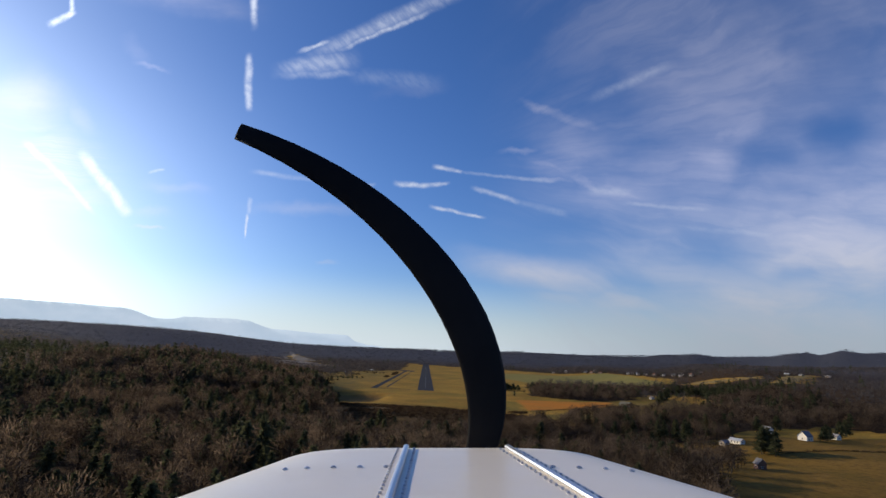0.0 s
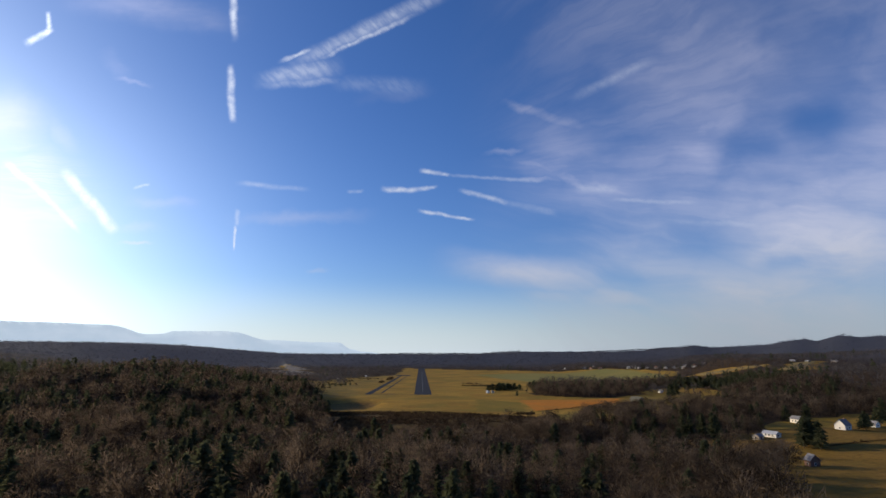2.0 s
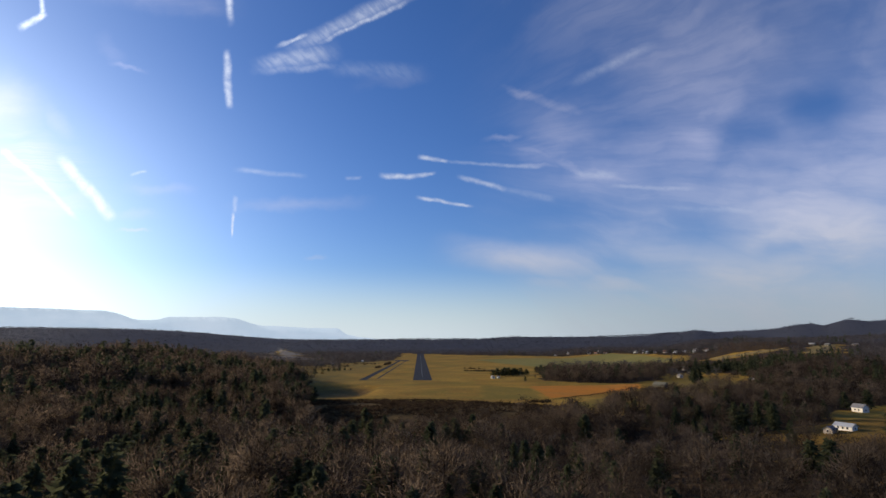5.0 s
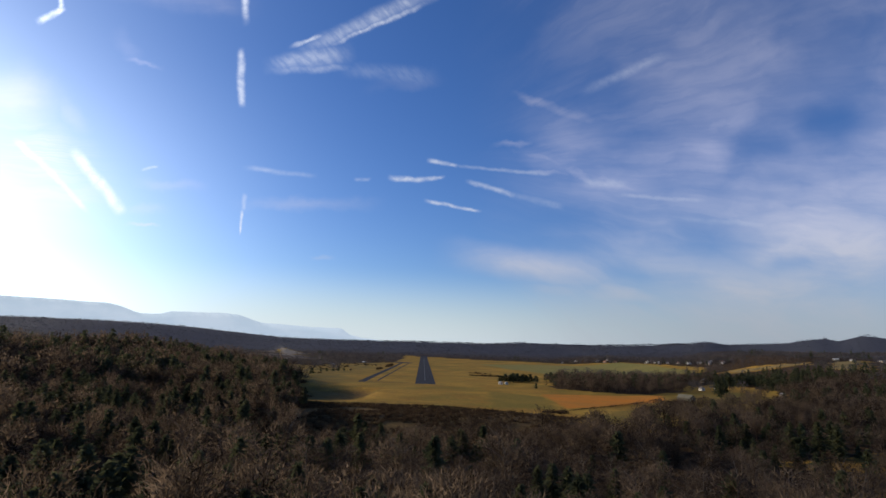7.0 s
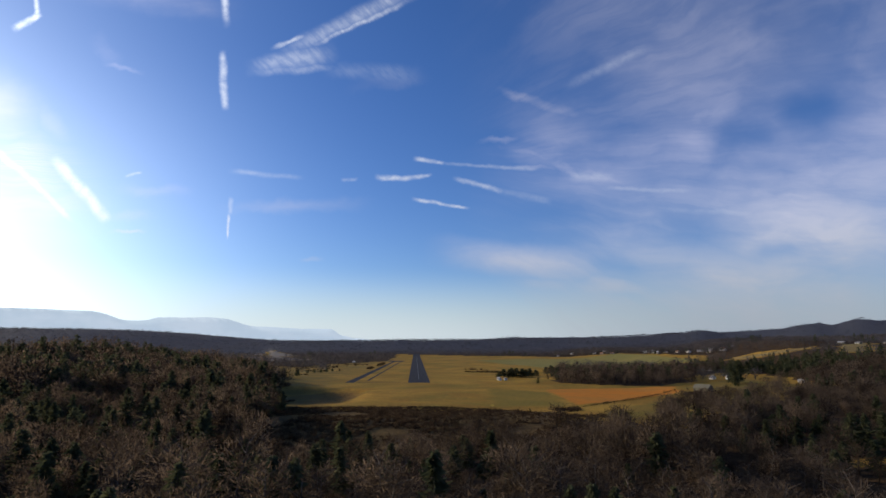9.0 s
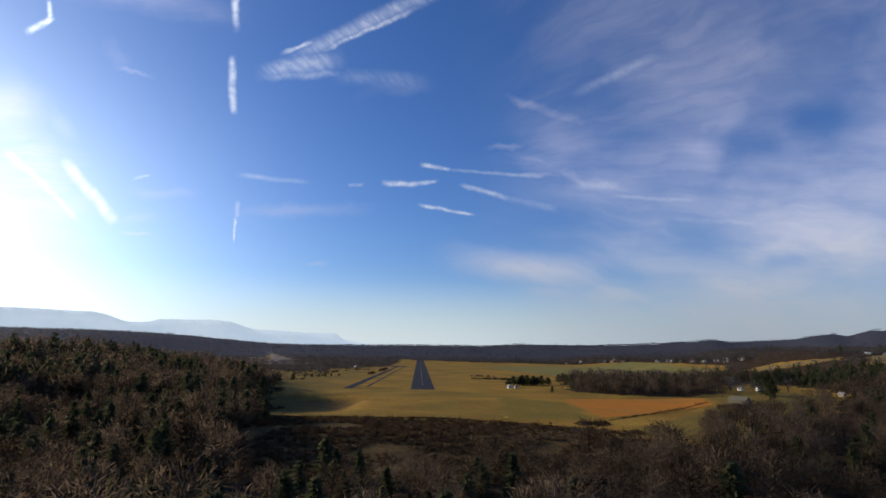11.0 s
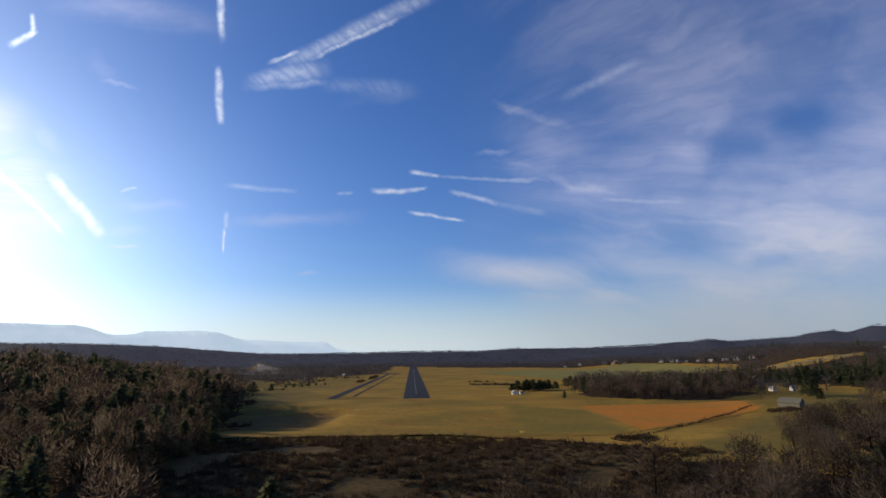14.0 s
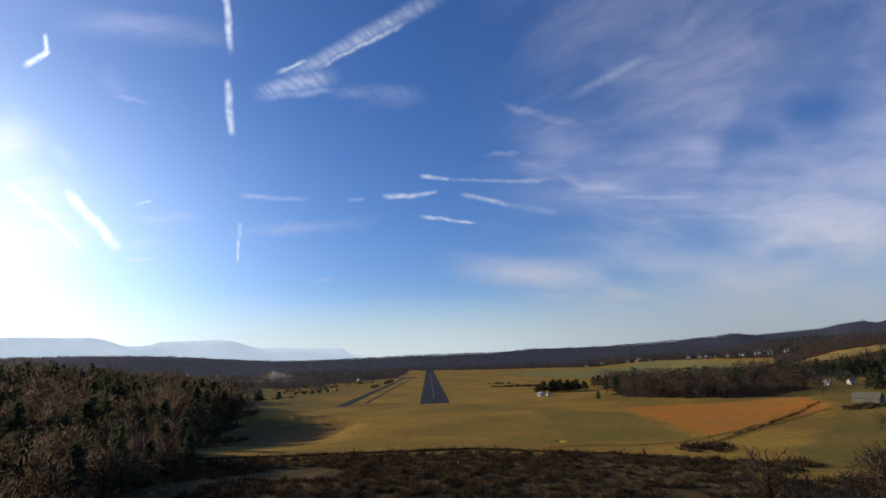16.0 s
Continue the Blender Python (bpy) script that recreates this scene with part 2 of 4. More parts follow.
# pale winter air low over the land
low_air = net.ramp(dz, -0.02, 0.14, 0.95, 0.0)
air = net.mix(net.ramp(u0_, -0.1, 0.65), (0.65, 0.745, 0.82), (0.34, 0.415, 0.52))
blue = net.mix(low_air, blue, air)
# brightness of the thin clouds grows towards the sun, as they scatter forwards
sx, sy, sz = (math.sin(radians(SUN_AZ)) * math.cos(radians(SUN_EL)), math.cos(radians(SUN_AZ)) * math.cos(radians(SUN_EL)), math.sin(radians(SUN_EL)))
dot = net.math("MULTIPLY_ADD", dx, sx, net.math("MULTIPLY_ADD", dy, sy, net.math("MULTIPLY", dz, sz)))
near_sun = net.math("POWER", net.math("MAXIMUM", dot, 0.0), 7.0)
haze = net.math("MULTIPLY", net.math("MULTIPLY_ADD", net.math("POWER", net.math("MAXIMUM", dot, 0.0), 4.5), 0.07, net.math("POWER", net.math("MAXIMUM", dot, 0.0), 9.0)), net.ramp(dz, 0.0, 0.5, 1.0, 0.16))
bright = net.math("MULTIPLY", net.math("MULTIPLY_ADD", near_sun, 1.5, 0.56), net.math("MULTIPLY", net.ramp(dz, 0.12, 0.55, 1.0, 0.62), net.ramp(dz, 0.0, 0.2, 0.74, 1.0)))
white = net.tree.nodes.new("ShaderNodeVectorMath")
white.operation = "SCALE"
net.put(white.inputs[0], net.mix(net.ramp(dz, 0.06, 0.34), (0.96, 1.02, 1.17), (0.80, 0.90, 1.38)))
net.put(white.inputs["Scale"], bright)
glare = net.tree.nodes.new("ShaderNodeVectorMath")
glare.operation = "SCALE"
glare.inputs[0].default_value = (2.25, 2.55, 2.66)
net.put(glare.inputs["Scale"], haze)
with_haze = net.mix(1.0, blue, glare.outputs[0], "ADD")
# dense trails of ice are whiter than the thin clouds
ice = net.tree.nodes.new("ShaderNodeVectorMath")
ice.operation = "SCALE"
ice.inputs[0].default_value = (0.92, 1.0, 1.2)
net.put(ice.inputs["Scale"], net.math("MULTIPLY_ADD", near_sun, 1.5, 0.68))
final = net.mix(trail, net.mix(cloud, with_haze, white.outputs[0]), ice.outputs[0])
back = net.tree.nodes.new("ShaderNodeBackground")
net.put(back.inputs[0], final)
net.put(net.tree.nodes.new("ShaderNodeOutputWorld").inputs[0], back.outputs[0])

sun = new("sun", bpy.data.lights.new("sun", "SUN"))
sun.data.energy, sun.data.angle, sun.data.color = 4.7, radians(0.6), (1.0, 0.83, 0.6)
sun.matrix_world = look((sx * 100, sy * 100, sz * 100), (0, 0, 0))


# ---- materials ----
def surface(name, rough=0.9, metal=0.0, spec=0.3):
    m = bpy.data.materials.new(name)
    m.use_nodes = True
    n = Net(m.node_tree)
    b = n.tree.nodes.new("ShaderNodeBsdfPrincipled")
    b.inputs["Roughness"].default_value = rough
    b.inputs["Metallic"].default_value = metal
    b.inputs["Specular IOR Level"].default_value = spec
    n.put(n.tree.nodes.new("ShaderNodeOutputMaterial").inputs[0], b.outputs[0])
    return m, n, b


def place(n):
    return n.tree.nodes.new("ShaderNodeNewGeometry").outputs["Position"]


def bump(n, b, height, strength, distance):
    k = n.tree.nodes.new("ShaderNodeBump")
    k.inputs["Strength"].default_value, k.inputs["Distance"].default_value = strength, distance
    n.put(k.inputs["Height"], height)
    n.put(b.inputs["Normal"], k.outputs[0])


GRASS_STRAW, GRASS_OLIVE = (0.385, 0.23, 0.042), (0.20, 0.145, 0.03)
GRASS_RUST, GRASS_DARK = (0.27, 0.135, 0.026), (0.10, 0.075, 0.02)


def winter_grass(n, p):
    """Straw, olive and rust drifts of winter grass, with dark tufts."""
    a = n.ramp(n.noise(n.scale(p, (0.8, 1.0, 1.0)), 1 / 75, 7.0, 0.62, 0.8), 0.36, 0.64)
    tuft = n.ramp(n.noise(p, 1 / 3.5, 5.0, 0.7), 0.4, 0.68)
    drift = n.ramp(n.noise(n.scale(p, (0.7, 1.0, 1.0)), 1 / 34, 6.0, 0.68, 0.9), 0.40, 0.66)
    grass = n.mix(a, GRASS_STRAW, GRASS_OLIVE)
    grass = n.mix(n.math("MULTIPLY", drift, 0.65), grass, GRASS_RUST)
    return n.mix(n.math("MULTIPLY", tuft, 0.45), grass, GRASS_DARK), tuft


def earth(name, c1, c2, c3, large=70.0, small=4.0, rough=0.95, stretch=(1, 1, 1), fringe=0.0):
    """Grass or soil: two colours in large drifts, a third in small tufts; a fringe grows over with winter grass."""
    m, n, b = surface(name, rough, spec=0.03)
    p = n.scale(place(n), stretch)
    a = n.ramp(n.noise(p, 1.0 / large, 6.0, 0.6, 0.4), 0.36, 0.64)
    f = n.ramp(n.noise(p, 1.0 / small, 5.0, 0.7), 0.42, 0.66)
    col = n.mix(n.math("MULTIPLY", f, 0.55), n.mix(a, c1, c2), c3)
    if fringe:
        rim = n.tree.nodes.new("ShaderNodeAttribute")
        rim.attribute_name = "rim"
        patch = n.math("MULTIPLY_ADD", n.noise(place(n), 1 / 14, 6.0, 0.68), fringe, rim.outputs["Fac"])
        grass, tuft = winter_grass(n, place(n))
        col = n.mix(n.ramp(patch, 0.55 * fringe, 1.15 * fringe), grass, col)
    n.put(b.inputs["Base Color"], col)
    bump(n, b, n.noise(p, 1.2, 4.0, 0.7), 0.6, 0.25)
    return m


def varied(name, c1, c2, rough=0.85, size=3.0, metal=0.0, spec=0.3, by="island", odd=0.7, thin=0.0):
    """A colour that drifts with place and differs from piece to piece."""
    m, n, b = surface(name, rough, metal, spec)
    if by == "island":
        r = n.tree.nodes.new("ShaderNodeNewGeometry").outputs["Random Per Island"]
    else:
        r = n.tree.nodes.new("ShaderNodeObjectInfo").outputs["Random"]
    drift = n.ramp(n.noise(place(n), 1.0 / size, 4.0, 0.6), 0.3, 0.7)
    f = n.math("MULTIPLY_ADD", drift, 1.25 - odd, n.math("MULTIPLY_ADD", r, odd, -0.12), True)
    col = n.mix(f, c1, c2)
    n.put(b.inputs["Base Color"], col)
    if thin:
        # thin stuff lets some light through
        t = n.tree.nodes.new("ShaderNodeBsdfTranslucent")
        n.put(t.inputs[0], col)
        both_ways = n.tree.nodes.new("ShaderNodeMixShader")
        both_ways.inputs[0].default_value = thin
        n.put(both_ways.inputs[1], b.outputs[0])
        n.put(both_ways.inputs[2], t.outputs[0])
        n.put(n.tree.nodes["Material Output"].inputs[0], both_ways.outputs[0])
    return m


def ground_cover():
    """Winter grass in the open; under the trees a floor of dead leaves."""
    m, n, b = surface("ground_cover", 0.95, spec=0.03)
    p = place(n)
    wood = n.tree.nodes.new("ShaderNodeAttribute")
    wood.attribute_name = "woodland"
    grass, tuft = winter_grass(n, p)
    litter = n.mix(n.ramp(n.noise(p, 1 / 9, 6.0, 0.7), 0.35, 0.65), (0.026, 0.017, 0.010), (0.075, 0.048, 0.024))
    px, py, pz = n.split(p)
    # far woodland floor drifts to blue-grey, as haze put into the colour
    far_haze = n.math("MAXIMUM", n.ramp(py, 1300.0, 1900.0), n.ramp(px, 820.0, 1250.0))
    litter = n.mix(far_haze, litter, (0.062, 0.066, 0.08))
    # brown ground of the bank, with the hollow's shade put into the colour
    ex, ey = n.math("MULTIPLY", n.math("ADD", px, 92.0), 1 / 42), n.math("MULTIPLY", n.math("ADD", py, 132.0), 1 / 52)
    off = n.math("SQRT", n.math("MULTIPLY_ADD", ex, ex, n.math("MULTIPLY", ey, ey)))
    brown_shade = n.ramp(n.math("MULTIPLY_ADD", n.noise(p, 1 / 22, 5.0, 0.6), 0.7, n.math("SUBTRACT", off, 0.35)), 0.72, 1.1, 0.85, 0.0)
    grass = n.mix(brown_shade, grass, n.mix(tuft, (0.16, 0.093, 0.032), (0.075, 0.048, 0.02)))
    # grass on the taxiway's sunny side: shadow and haze put into its colour
    dull = n.math("MULTIPLY", n.ramp(px, -72.0, -120.0), n.ramp(n.noise(p, 1 / 30, 5.0, 0.6), 0.35, 0.62, 0.15, 0.8))
    grass = n.mix(dull, grass, (0.12, 0.095, 0.032))
    edge = n.ramp(n.math("MULTIPLY_ADD", n.noise(p, 1 / 12, 5.0, 0.65), 0.7, n.math("SUBTRACT", wood.outputs["Fac"], 0.35)), 0.4, 0.62)
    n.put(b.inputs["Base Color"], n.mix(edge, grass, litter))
    bump(n, b, n.noise(p, 0.9, 5.0, 0.7), 0.7, 0.3)
    return m


GROUND = ground_cover()
TILLED = earth("tilled_orange_soil", (0.50, 0.18, 0.024), (0.40, 0.175, 0.034), (0.28, 0.13, 0.03), 38, 5, stretch=(0.7, 1.2, 1), fringe=13)
MEADOW = earth("meadow", (0.165, 0.128, 0.03), (0.225, 0.15, 0.036), (0.115, 0.082, 0.024), 38, 4, fringe=22)
# lawn colours darkened to stand for the tree shade over it
TURF = earth("shaded_lawn", (0.15, 0.096, 0.022), (0.21, 0.122, 0.028), (0.07, 0.046, 0.015), 40, 3.5)
PALE = earth("pale_pasture", (0.29, 0.21, 0.08), (0.24, 0.175, 0.068), (0.17, 0.125, 0.05), 80, 6)
# the pale pasture again, its colours greyed to stand for haze
PALE_HAZED = earth("hazed_clearing", (0.17, 0.15, 0.125), (0.21, 0.185, 0.15), (0.12, 0.105, 0.09), 60, 6)
OLIVE = earth("olive_grass", (0.19, 0.142, 0.03), (0.235, 0.158, 0.032), (0.13, 0.095, 0.022), 30, 4, fringe=26)
GREENISH = earth("green_pasture", (0.19, 0.175, 0.055), (0.235, 0.195, 0.06), (0.145, 0.125, 0.042), 120, 6, fringe=30)
BRIAR = earth("leaf_litter", (0.085, 0.056, 0.025), (0.16, 0.105, 0.038), (0.042, 0.029, 0.014), 18, 2.5)
BARK = varied("bark", (0.06, 0.047, 0.035), (0.125, 0.098, 0.074), 0.95, 2.0)
TWIG = varied("bare_twigs", (0.028, 0.021, 0.015), (0.156, 0.113, 0.077), 0.95, 13.0, spec=0.05, odd=0.12, thin=0.68)
# haze put into the base colour: far twigs greyed, distant twigs turned blue-grey
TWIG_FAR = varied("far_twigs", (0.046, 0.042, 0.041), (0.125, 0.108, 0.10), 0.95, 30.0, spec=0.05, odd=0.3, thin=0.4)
TWIG_HAZED = varied("hazed_twigs", (0.05, 0.053, 0.064), (0.112, 0.115, 0.133), 0.95, 90.0, spec=0.05, odd=0.3, thin=0.4)
NEEDLE = varied("pine_needles", (0.03, 0.038, 0.02), (0.09, 0.092, 0.045), 0.8, 9.0, spec=0.08, odd=0.4, thin=0.45)
SCRUB = varied("dry_scrub", (0.024, 0.016, 0.010), (0.11, 0.07, 0.037), 0.95, 7.0, spec=0.05, odd=0.4, thin=0.3)
ROOF_GREY = varied("grey_shingles", (0.13, 0.13, 0.135), (0.22, 0.21, 0.21), 0.8, 1.5, by="object")
ROOF_RUST = varied("rusty_sheet", (0.26, 0.12, 0.07), (0.38, 0.2, 0.13), 0.7, 2.0, by="object")
ROOF_METAL = varied("pale_sheet_metal", (0.34, 0.35, 0.36), (0.48, 0.49, 0.5), 0.5, 3.0, 0.2, by="object")
SIDING = varied("white_siding", (0.62, 0.58, 0.5), (0.76, 0.72, 0.64), 0.7, 1.6, by="object")
SIDING_TAN = varied("tan_siding", (0.3, 0.25, 0.19), (0.42, 0.35, 0.28), 0.75, 1.6, by="object")
BOARDS = varied("grey_green_boards", (0.125, 0.115, 0.078), (0.185, 0.168, 0.118), 0.85, 1.2, by="object")
PANE = surface("window_glass", 0.08, 0.0, 0.6)[0]
PANE.node_tree.nodes["Principled BSDF"].inputs["Base Color"].default_value = (0.03, 0.035, 0.045, 1)
DOOR_PAINT = varied("door_paint", (0.12, 0.06, 0.04), (0.2, 0.1, 0.07), 0.6, 1.0, by="object")


def asphalt():
    m, n, b = surface("asphalt", 0.92, spec=0.08)
    p = place(n)
    worn = n.ramp(n.noise(n.scale(p, (1.0, 0.06, 1.0)), 1 / 3.0, 5.0, 0.6), 0.36, 0.66)
    patch = n.ramp(n.noise(p, 1 / 14, 5.0, 0.6), 0.42, 0.6)
    col = n.mix(worn, (0.013, 0.015, 0.021), (0.026, 0.029, 0.038))
    n.put(b.inputs["Base Color"], n.mix(n.math("MULTIPLY", patch, 0.5), col, (0.018, 0.019, 0.025)))
    bump(n, b, n.noise(p, 30.0, 3.0, 0.6), 0.3, 0.01)
    return m


ASPHALT = asphalt()
PAINT = varied("worn_white_paint", (0.06, 0.06, 0.066), (0.22, 0.22, 0.23), 0.7, 1.4)


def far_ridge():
    """A range so far off that only pale blue air shows, put in as emission."""
    m, n, b = surface("hazed_range", 1.0, spec=0.0)
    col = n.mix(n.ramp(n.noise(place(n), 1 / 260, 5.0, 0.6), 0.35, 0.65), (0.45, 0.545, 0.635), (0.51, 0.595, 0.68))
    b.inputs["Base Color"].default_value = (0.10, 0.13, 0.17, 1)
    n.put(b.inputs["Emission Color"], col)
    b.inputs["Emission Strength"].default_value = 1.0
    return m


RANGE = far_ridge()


# ---- mesh tools ----
def mesh_from(name, verts, faces, material):
    me = bpy.data.meshes.new(name)
    me.from_pydata([tuple(v) for v in verts], [], faces)
    me.materials.append(material)
    me.update()
    return me


def triangles(name, verts, tris, material):
    """A mesh from arrays, for what is too many to join piece by piece."""
    me = bpy.data.meshes.new(name)
    verts, tris = np.asarray(verts, np.float32), np.asarray(tris, np.int32)
    me.vertices.add(len(verts))
    me.vertices.foreach_set("co", verts.ravel())
    me.loops.add(tris.size)
    me.loops.foreach_set("vertex_index", tris.ravel())
    me.polygons.add(len(tris))
    me.polygons.foreach_set("loop_start", np.arange(0, tris.size, 3, dtype=np.int32))
    me.materials.append(material)
    me.update(calc_edges=True)
    me.validate()
    return me


def part(name, bm, material, parent, label=""):
    """Link a bmesh as one mesh object under a thing or a part."""
    me = bpy.data.meshes.new(name)
    bm.to_mesh(me)
    bm.free()
    me.materials.append(material)
    ob = new(name, me)
    ob.parent = parent
    return tagged(ob, label)


def piece(name, me, parent, m=None, label=""):
    ob = new(name, me)
    ob.parent = parent
    if m is not None:
        ob.matrix_basis = m
    return tagged(ob, label)


def block(bm, x0, x1, y0, y1, z0, z1, bevel=0.0):
    r = bmesh.ops.create_cube(bm, size=1.0)
    bmesh.ops.scale(bm, vec=(x1 - x0, y1 - y0, z1 - z0), verts=r["verts"])
    bmesh.ops.translate(bm, vec=((x0 + x1) / 2, (y0 + y1) / 2, (z0 + z1) / 2), verts=r["verts"])
    if bevel:
        edges = list({e for v in r["verts"] for e in v.link_edges})
        bmesh.ops.bevel(bm, geom=edges, offset=bevel, segments=1, affect="EDGES")
    return bm


def inside(x, y, poly):
    hit = False
    j = len(poly) - 1
    for i in range(len(poly)):
        xi, yi = poly[i]
        xj, yj = poly[j]
        if (yi > y) != (yj > y) and x < (xj - xi) * (y - yi) / (yj - yi) + xi:
            hit = not hit
        j = i
    return hit


# ---- the lie of the land ----
def sstep(a, b, v):
    t = min(1.0, max(0.0, (v - a) / (b - a)))
    return t * t * (3 - 2 * t)


def wave(x, y, size, seed=0.0):
    return noise.noise(Vector((x / size + seed, y / size - seed, seed)))


# skyline of the hills: degrees to the right of the runway's line, height in metres
HILLS = ((-14, 40), (-6, 56), (0, 62), (8, 62), (15, 64), (20, 80), (22.5, 87), (25, 95), (27.2, 112), (29, 102), (31, 107), (33.3, 116), (35.4, 137), (36.3, 143), (37.2, 129), (38.3, 148), (39.1, 161), (40.1, 149), (41.7, 155), (46, 156), (52, 175), (70, 175))


def skyline(az):
    for (a0, h0), (a1, h1) in zip(HILLS, HILLS[1:]):
        if a0 <= az <= a1:
            t = (az - a0) / (a1 - a0)
            return h0 + (h1 - h0) * t * t * (3 - 2 * t)
    return 0.0


def land(x, y):
    """Height of the ground, from the runway's level."""
    h = 1.6 * max(sstep(160, 330, x), sstep(60, 150, x) * sstep(-180, -330, y))
    # the barn's knoll
    h += 2.0 * sstep(205, 245, x) * sstep(-235, -185, y) * sstep(340, 285, x) * sstep(-70, -125, y)
    # the creek's hollow before the airfield, and the spur beyond it
    h -= 6 * sstep(-300, -375, y) * sstep(-560, -480, y) * sstep(-190, -130, x) * sstep(280, 160, x)
    # an old bank in the grass, with a hollow below it
    crest_y = -92 + 0.6 * (-58 - x)
    h -= 5 * sstep(crest_y, crest_y - 20, y) * sstep(-235, -165, y) * sstep(-150, -125, x) * sstep(-45, -66, x)
    h += 9 * sstep(-540, -620, y) * sstep(60, 0, x)
    # the village's ridge, and the hillside on the near side of it
    h += 19 * sstep(430, 640, x) * sstep(200, 560, y)
    h += 30 * sstep(400, 620, x - 0.35 * max(y, -100)) * sstep(-420, 60, y)
    h += 60 * sstep(310, 1560, x - 0.45 * (y + 600)) * sstep(875, 1375, x) * (1 + 0.30 * wave(x, y, 540, 3.1) + 0.16 * wave(x, y, 210, 6.4))
    h += 31 * sstep(180, 480, -x) * sstep(900, 100, y)
    h += 72 * sstep(900, 2000, -x)
    h += 60 * sstep(1800, 2900, y) * (1 + 0.12 * wave(x, y, 900, 7.7))
    r = math.hypot(x + 5, y + 670)
    if r > 1800 and x > -1000 and y > 0:
        crest = skyline(math.degrees(math.atan2(x + 5, y + 670))) * (1 + 0.02 * wave(x, y, 120, 4.4))
        h = max(h, crest * sstep(1900, 3350, r) * sstep(3950, 3440, r))
    away = sstep(50, 200, abs(x)) * sstep(1100, 380, abs(y - 600)) + sstep(-270, -400, y) + sstep(1560, 1800, y)
    h += min(1.0, away) * (2.2 * wave(x, y, 150, 1.3) + 0.7 * wave(x, y, 45, 5.0))
    return h


# open land; everything else is wooded
AIRFIELD = ((-85, -348), (-61, -380), (64, -366), (88, -330), (113, -343), (199, -234), (272, -200), (401, -108), (466, 121), (450, 163), (382, 131),
            (290, -36), (254, -56), (214, -76), (187, -62), (168, -20), (152, 28), (172, 79), (228, 285), (268, 419), (564, 447), (580, 446), (611, 549), (572, 960), (275, 1286),
            (85, 1390), (-70, 1467), (-73, 774), (-138, 688), (-199, 513), (-243, 380), (-221, 148), (-151, -23), (-134, -127), (-103, -247))
LAWN = ((105, -636), (133, -587), (156, -558), (178, -537), (206, -474), (213, -437), (207, -423), (252, -406), (266, -360), (396, -291), (479, -337), (532, -580), (438, -809), (77, -814))
PASTURE = ((578, 402), (588, 356), (655, 328), (700, 322), (728, 352), (655, 408), (606, 420))
HILL_FIELD = ((768, 356), (640, 190), (650, 158), (756, 238), (905, 440))
FAR_FIELD = ((-587, 1207), (-358, 750), (-274, 902), (-464, 1314))
YARD = ((206, -479), (194, -434), (171, -415), (191, -408), (245, -410), (254, -443))
FARTHER_FIELD = ((-713, 1687), (-463, 1273), (-396, 1310), (-646, 1845))
OPEN = (AIRFIELD, LAWN, PASTURE, HILL_FIELD, YARD, FAR_FIELD, FARTHER_FIELD)


def wooded(x, y):
    wx, wy = x + 15 * wave(x, y, 38, 2.0), y + 15 * wave(x, y, 38, 9.0)
    return not any(inside(wx, wy, p) for p in OPEN)


# ---- ground ----
def lines(a, b, step, lo, hi, grow=1.16):
    """Grid lines, even from a to b and ever wider out to lo and hi."""
    mid = [a + step * i for i in range(int((b - a) / step) + 1)]
    left, right, s = [], [], step
    while (left[-1] if left else a) > lo:
        s *= grow
        left.append((left[-1] if left else a) - s)
    s = step
    while (right[-1] if right else mid[-1]) < hi:
        s *= grow
        right.append((right[-1] if right else mid[-1]) + s)
    return left[::-1] + mid + right


def build_ground():
    xs, ys = lines(-400, 520, 11, -4700, 4700, 1.04), lines(-920, 420, 11, -4200, 4500, 1.04)
    verts = [(x, y, land(x, y)) for y in ys for x in xs]
    w = len(xs)
    faces = [(j * w + i, j * w + i + 1, (j + 1) * w + i + 1, (j + 1) * w + i) for j in range(len(ys) - 1) for i in range(w - 1)]
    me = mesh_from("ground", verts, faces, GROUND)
    at = me.attributes.new("woodland", "FLOAT", "POINT")
    at.data.foreach_set("value", [1.0 if wooded(v[0], v[1]) else 0.0 for v in verts])
    for p in me.polygons:
        p.use_smooth = True
    ob = new("ground", me)
    tagged(ob, "rolling winter grassland and leaf-strewn woodland floor", "ground", kind="structure")


build_ground()


def sheet(name, corners, material, label, lift=0.12, cell=9.0, ragged=0.0, category="field"):
    """A field or a paved strip laid over the ground: four corners, edges a little ragged."""
    a, b, c, d = (Vector(p) for p in corners)
    nu = max(2, int(max((b - a).length, (c - d).length) / cell))
    nv = max(2, int(max((d - a).length, (c - b).length) / cell))
    verts, faces, rim = [], [], []
    for j in range(nv + 1):
        for i in range(nu + 1):
            s, t = i / nu, j / nv
            p = a.lerp(b, s).lerp(d.lerp(c, s), t)
            if ragged and (i in (0, nu) or j in (0, nv)):
                p = p + Vector((wave(p.x, p.y, 19, 4.0), wave(p.x, p.y, 19, 6.0))) * ragged * 2
            verts.append((p.x, p.y, land(p.x, p.y) + lift))
            rim.append(cell * min(i, nu - i, j, nv - j))
    for j in range(nv):
        for i in range(nu):
            k = j * (nu + 1) + i
            faces.append((k, k + 1, k + nu + 2, k + nu + 1))
    ob = new(name, mesh_from(name, verts, faces, material))
    ob.data.attributes.new("rim", "FLOAT", "POINT").data.foreach_set("value", rim)
    for p in ob.data.polygons:
        p.use_smooth = True
    return tagged(ob, label, category, kind="structure")


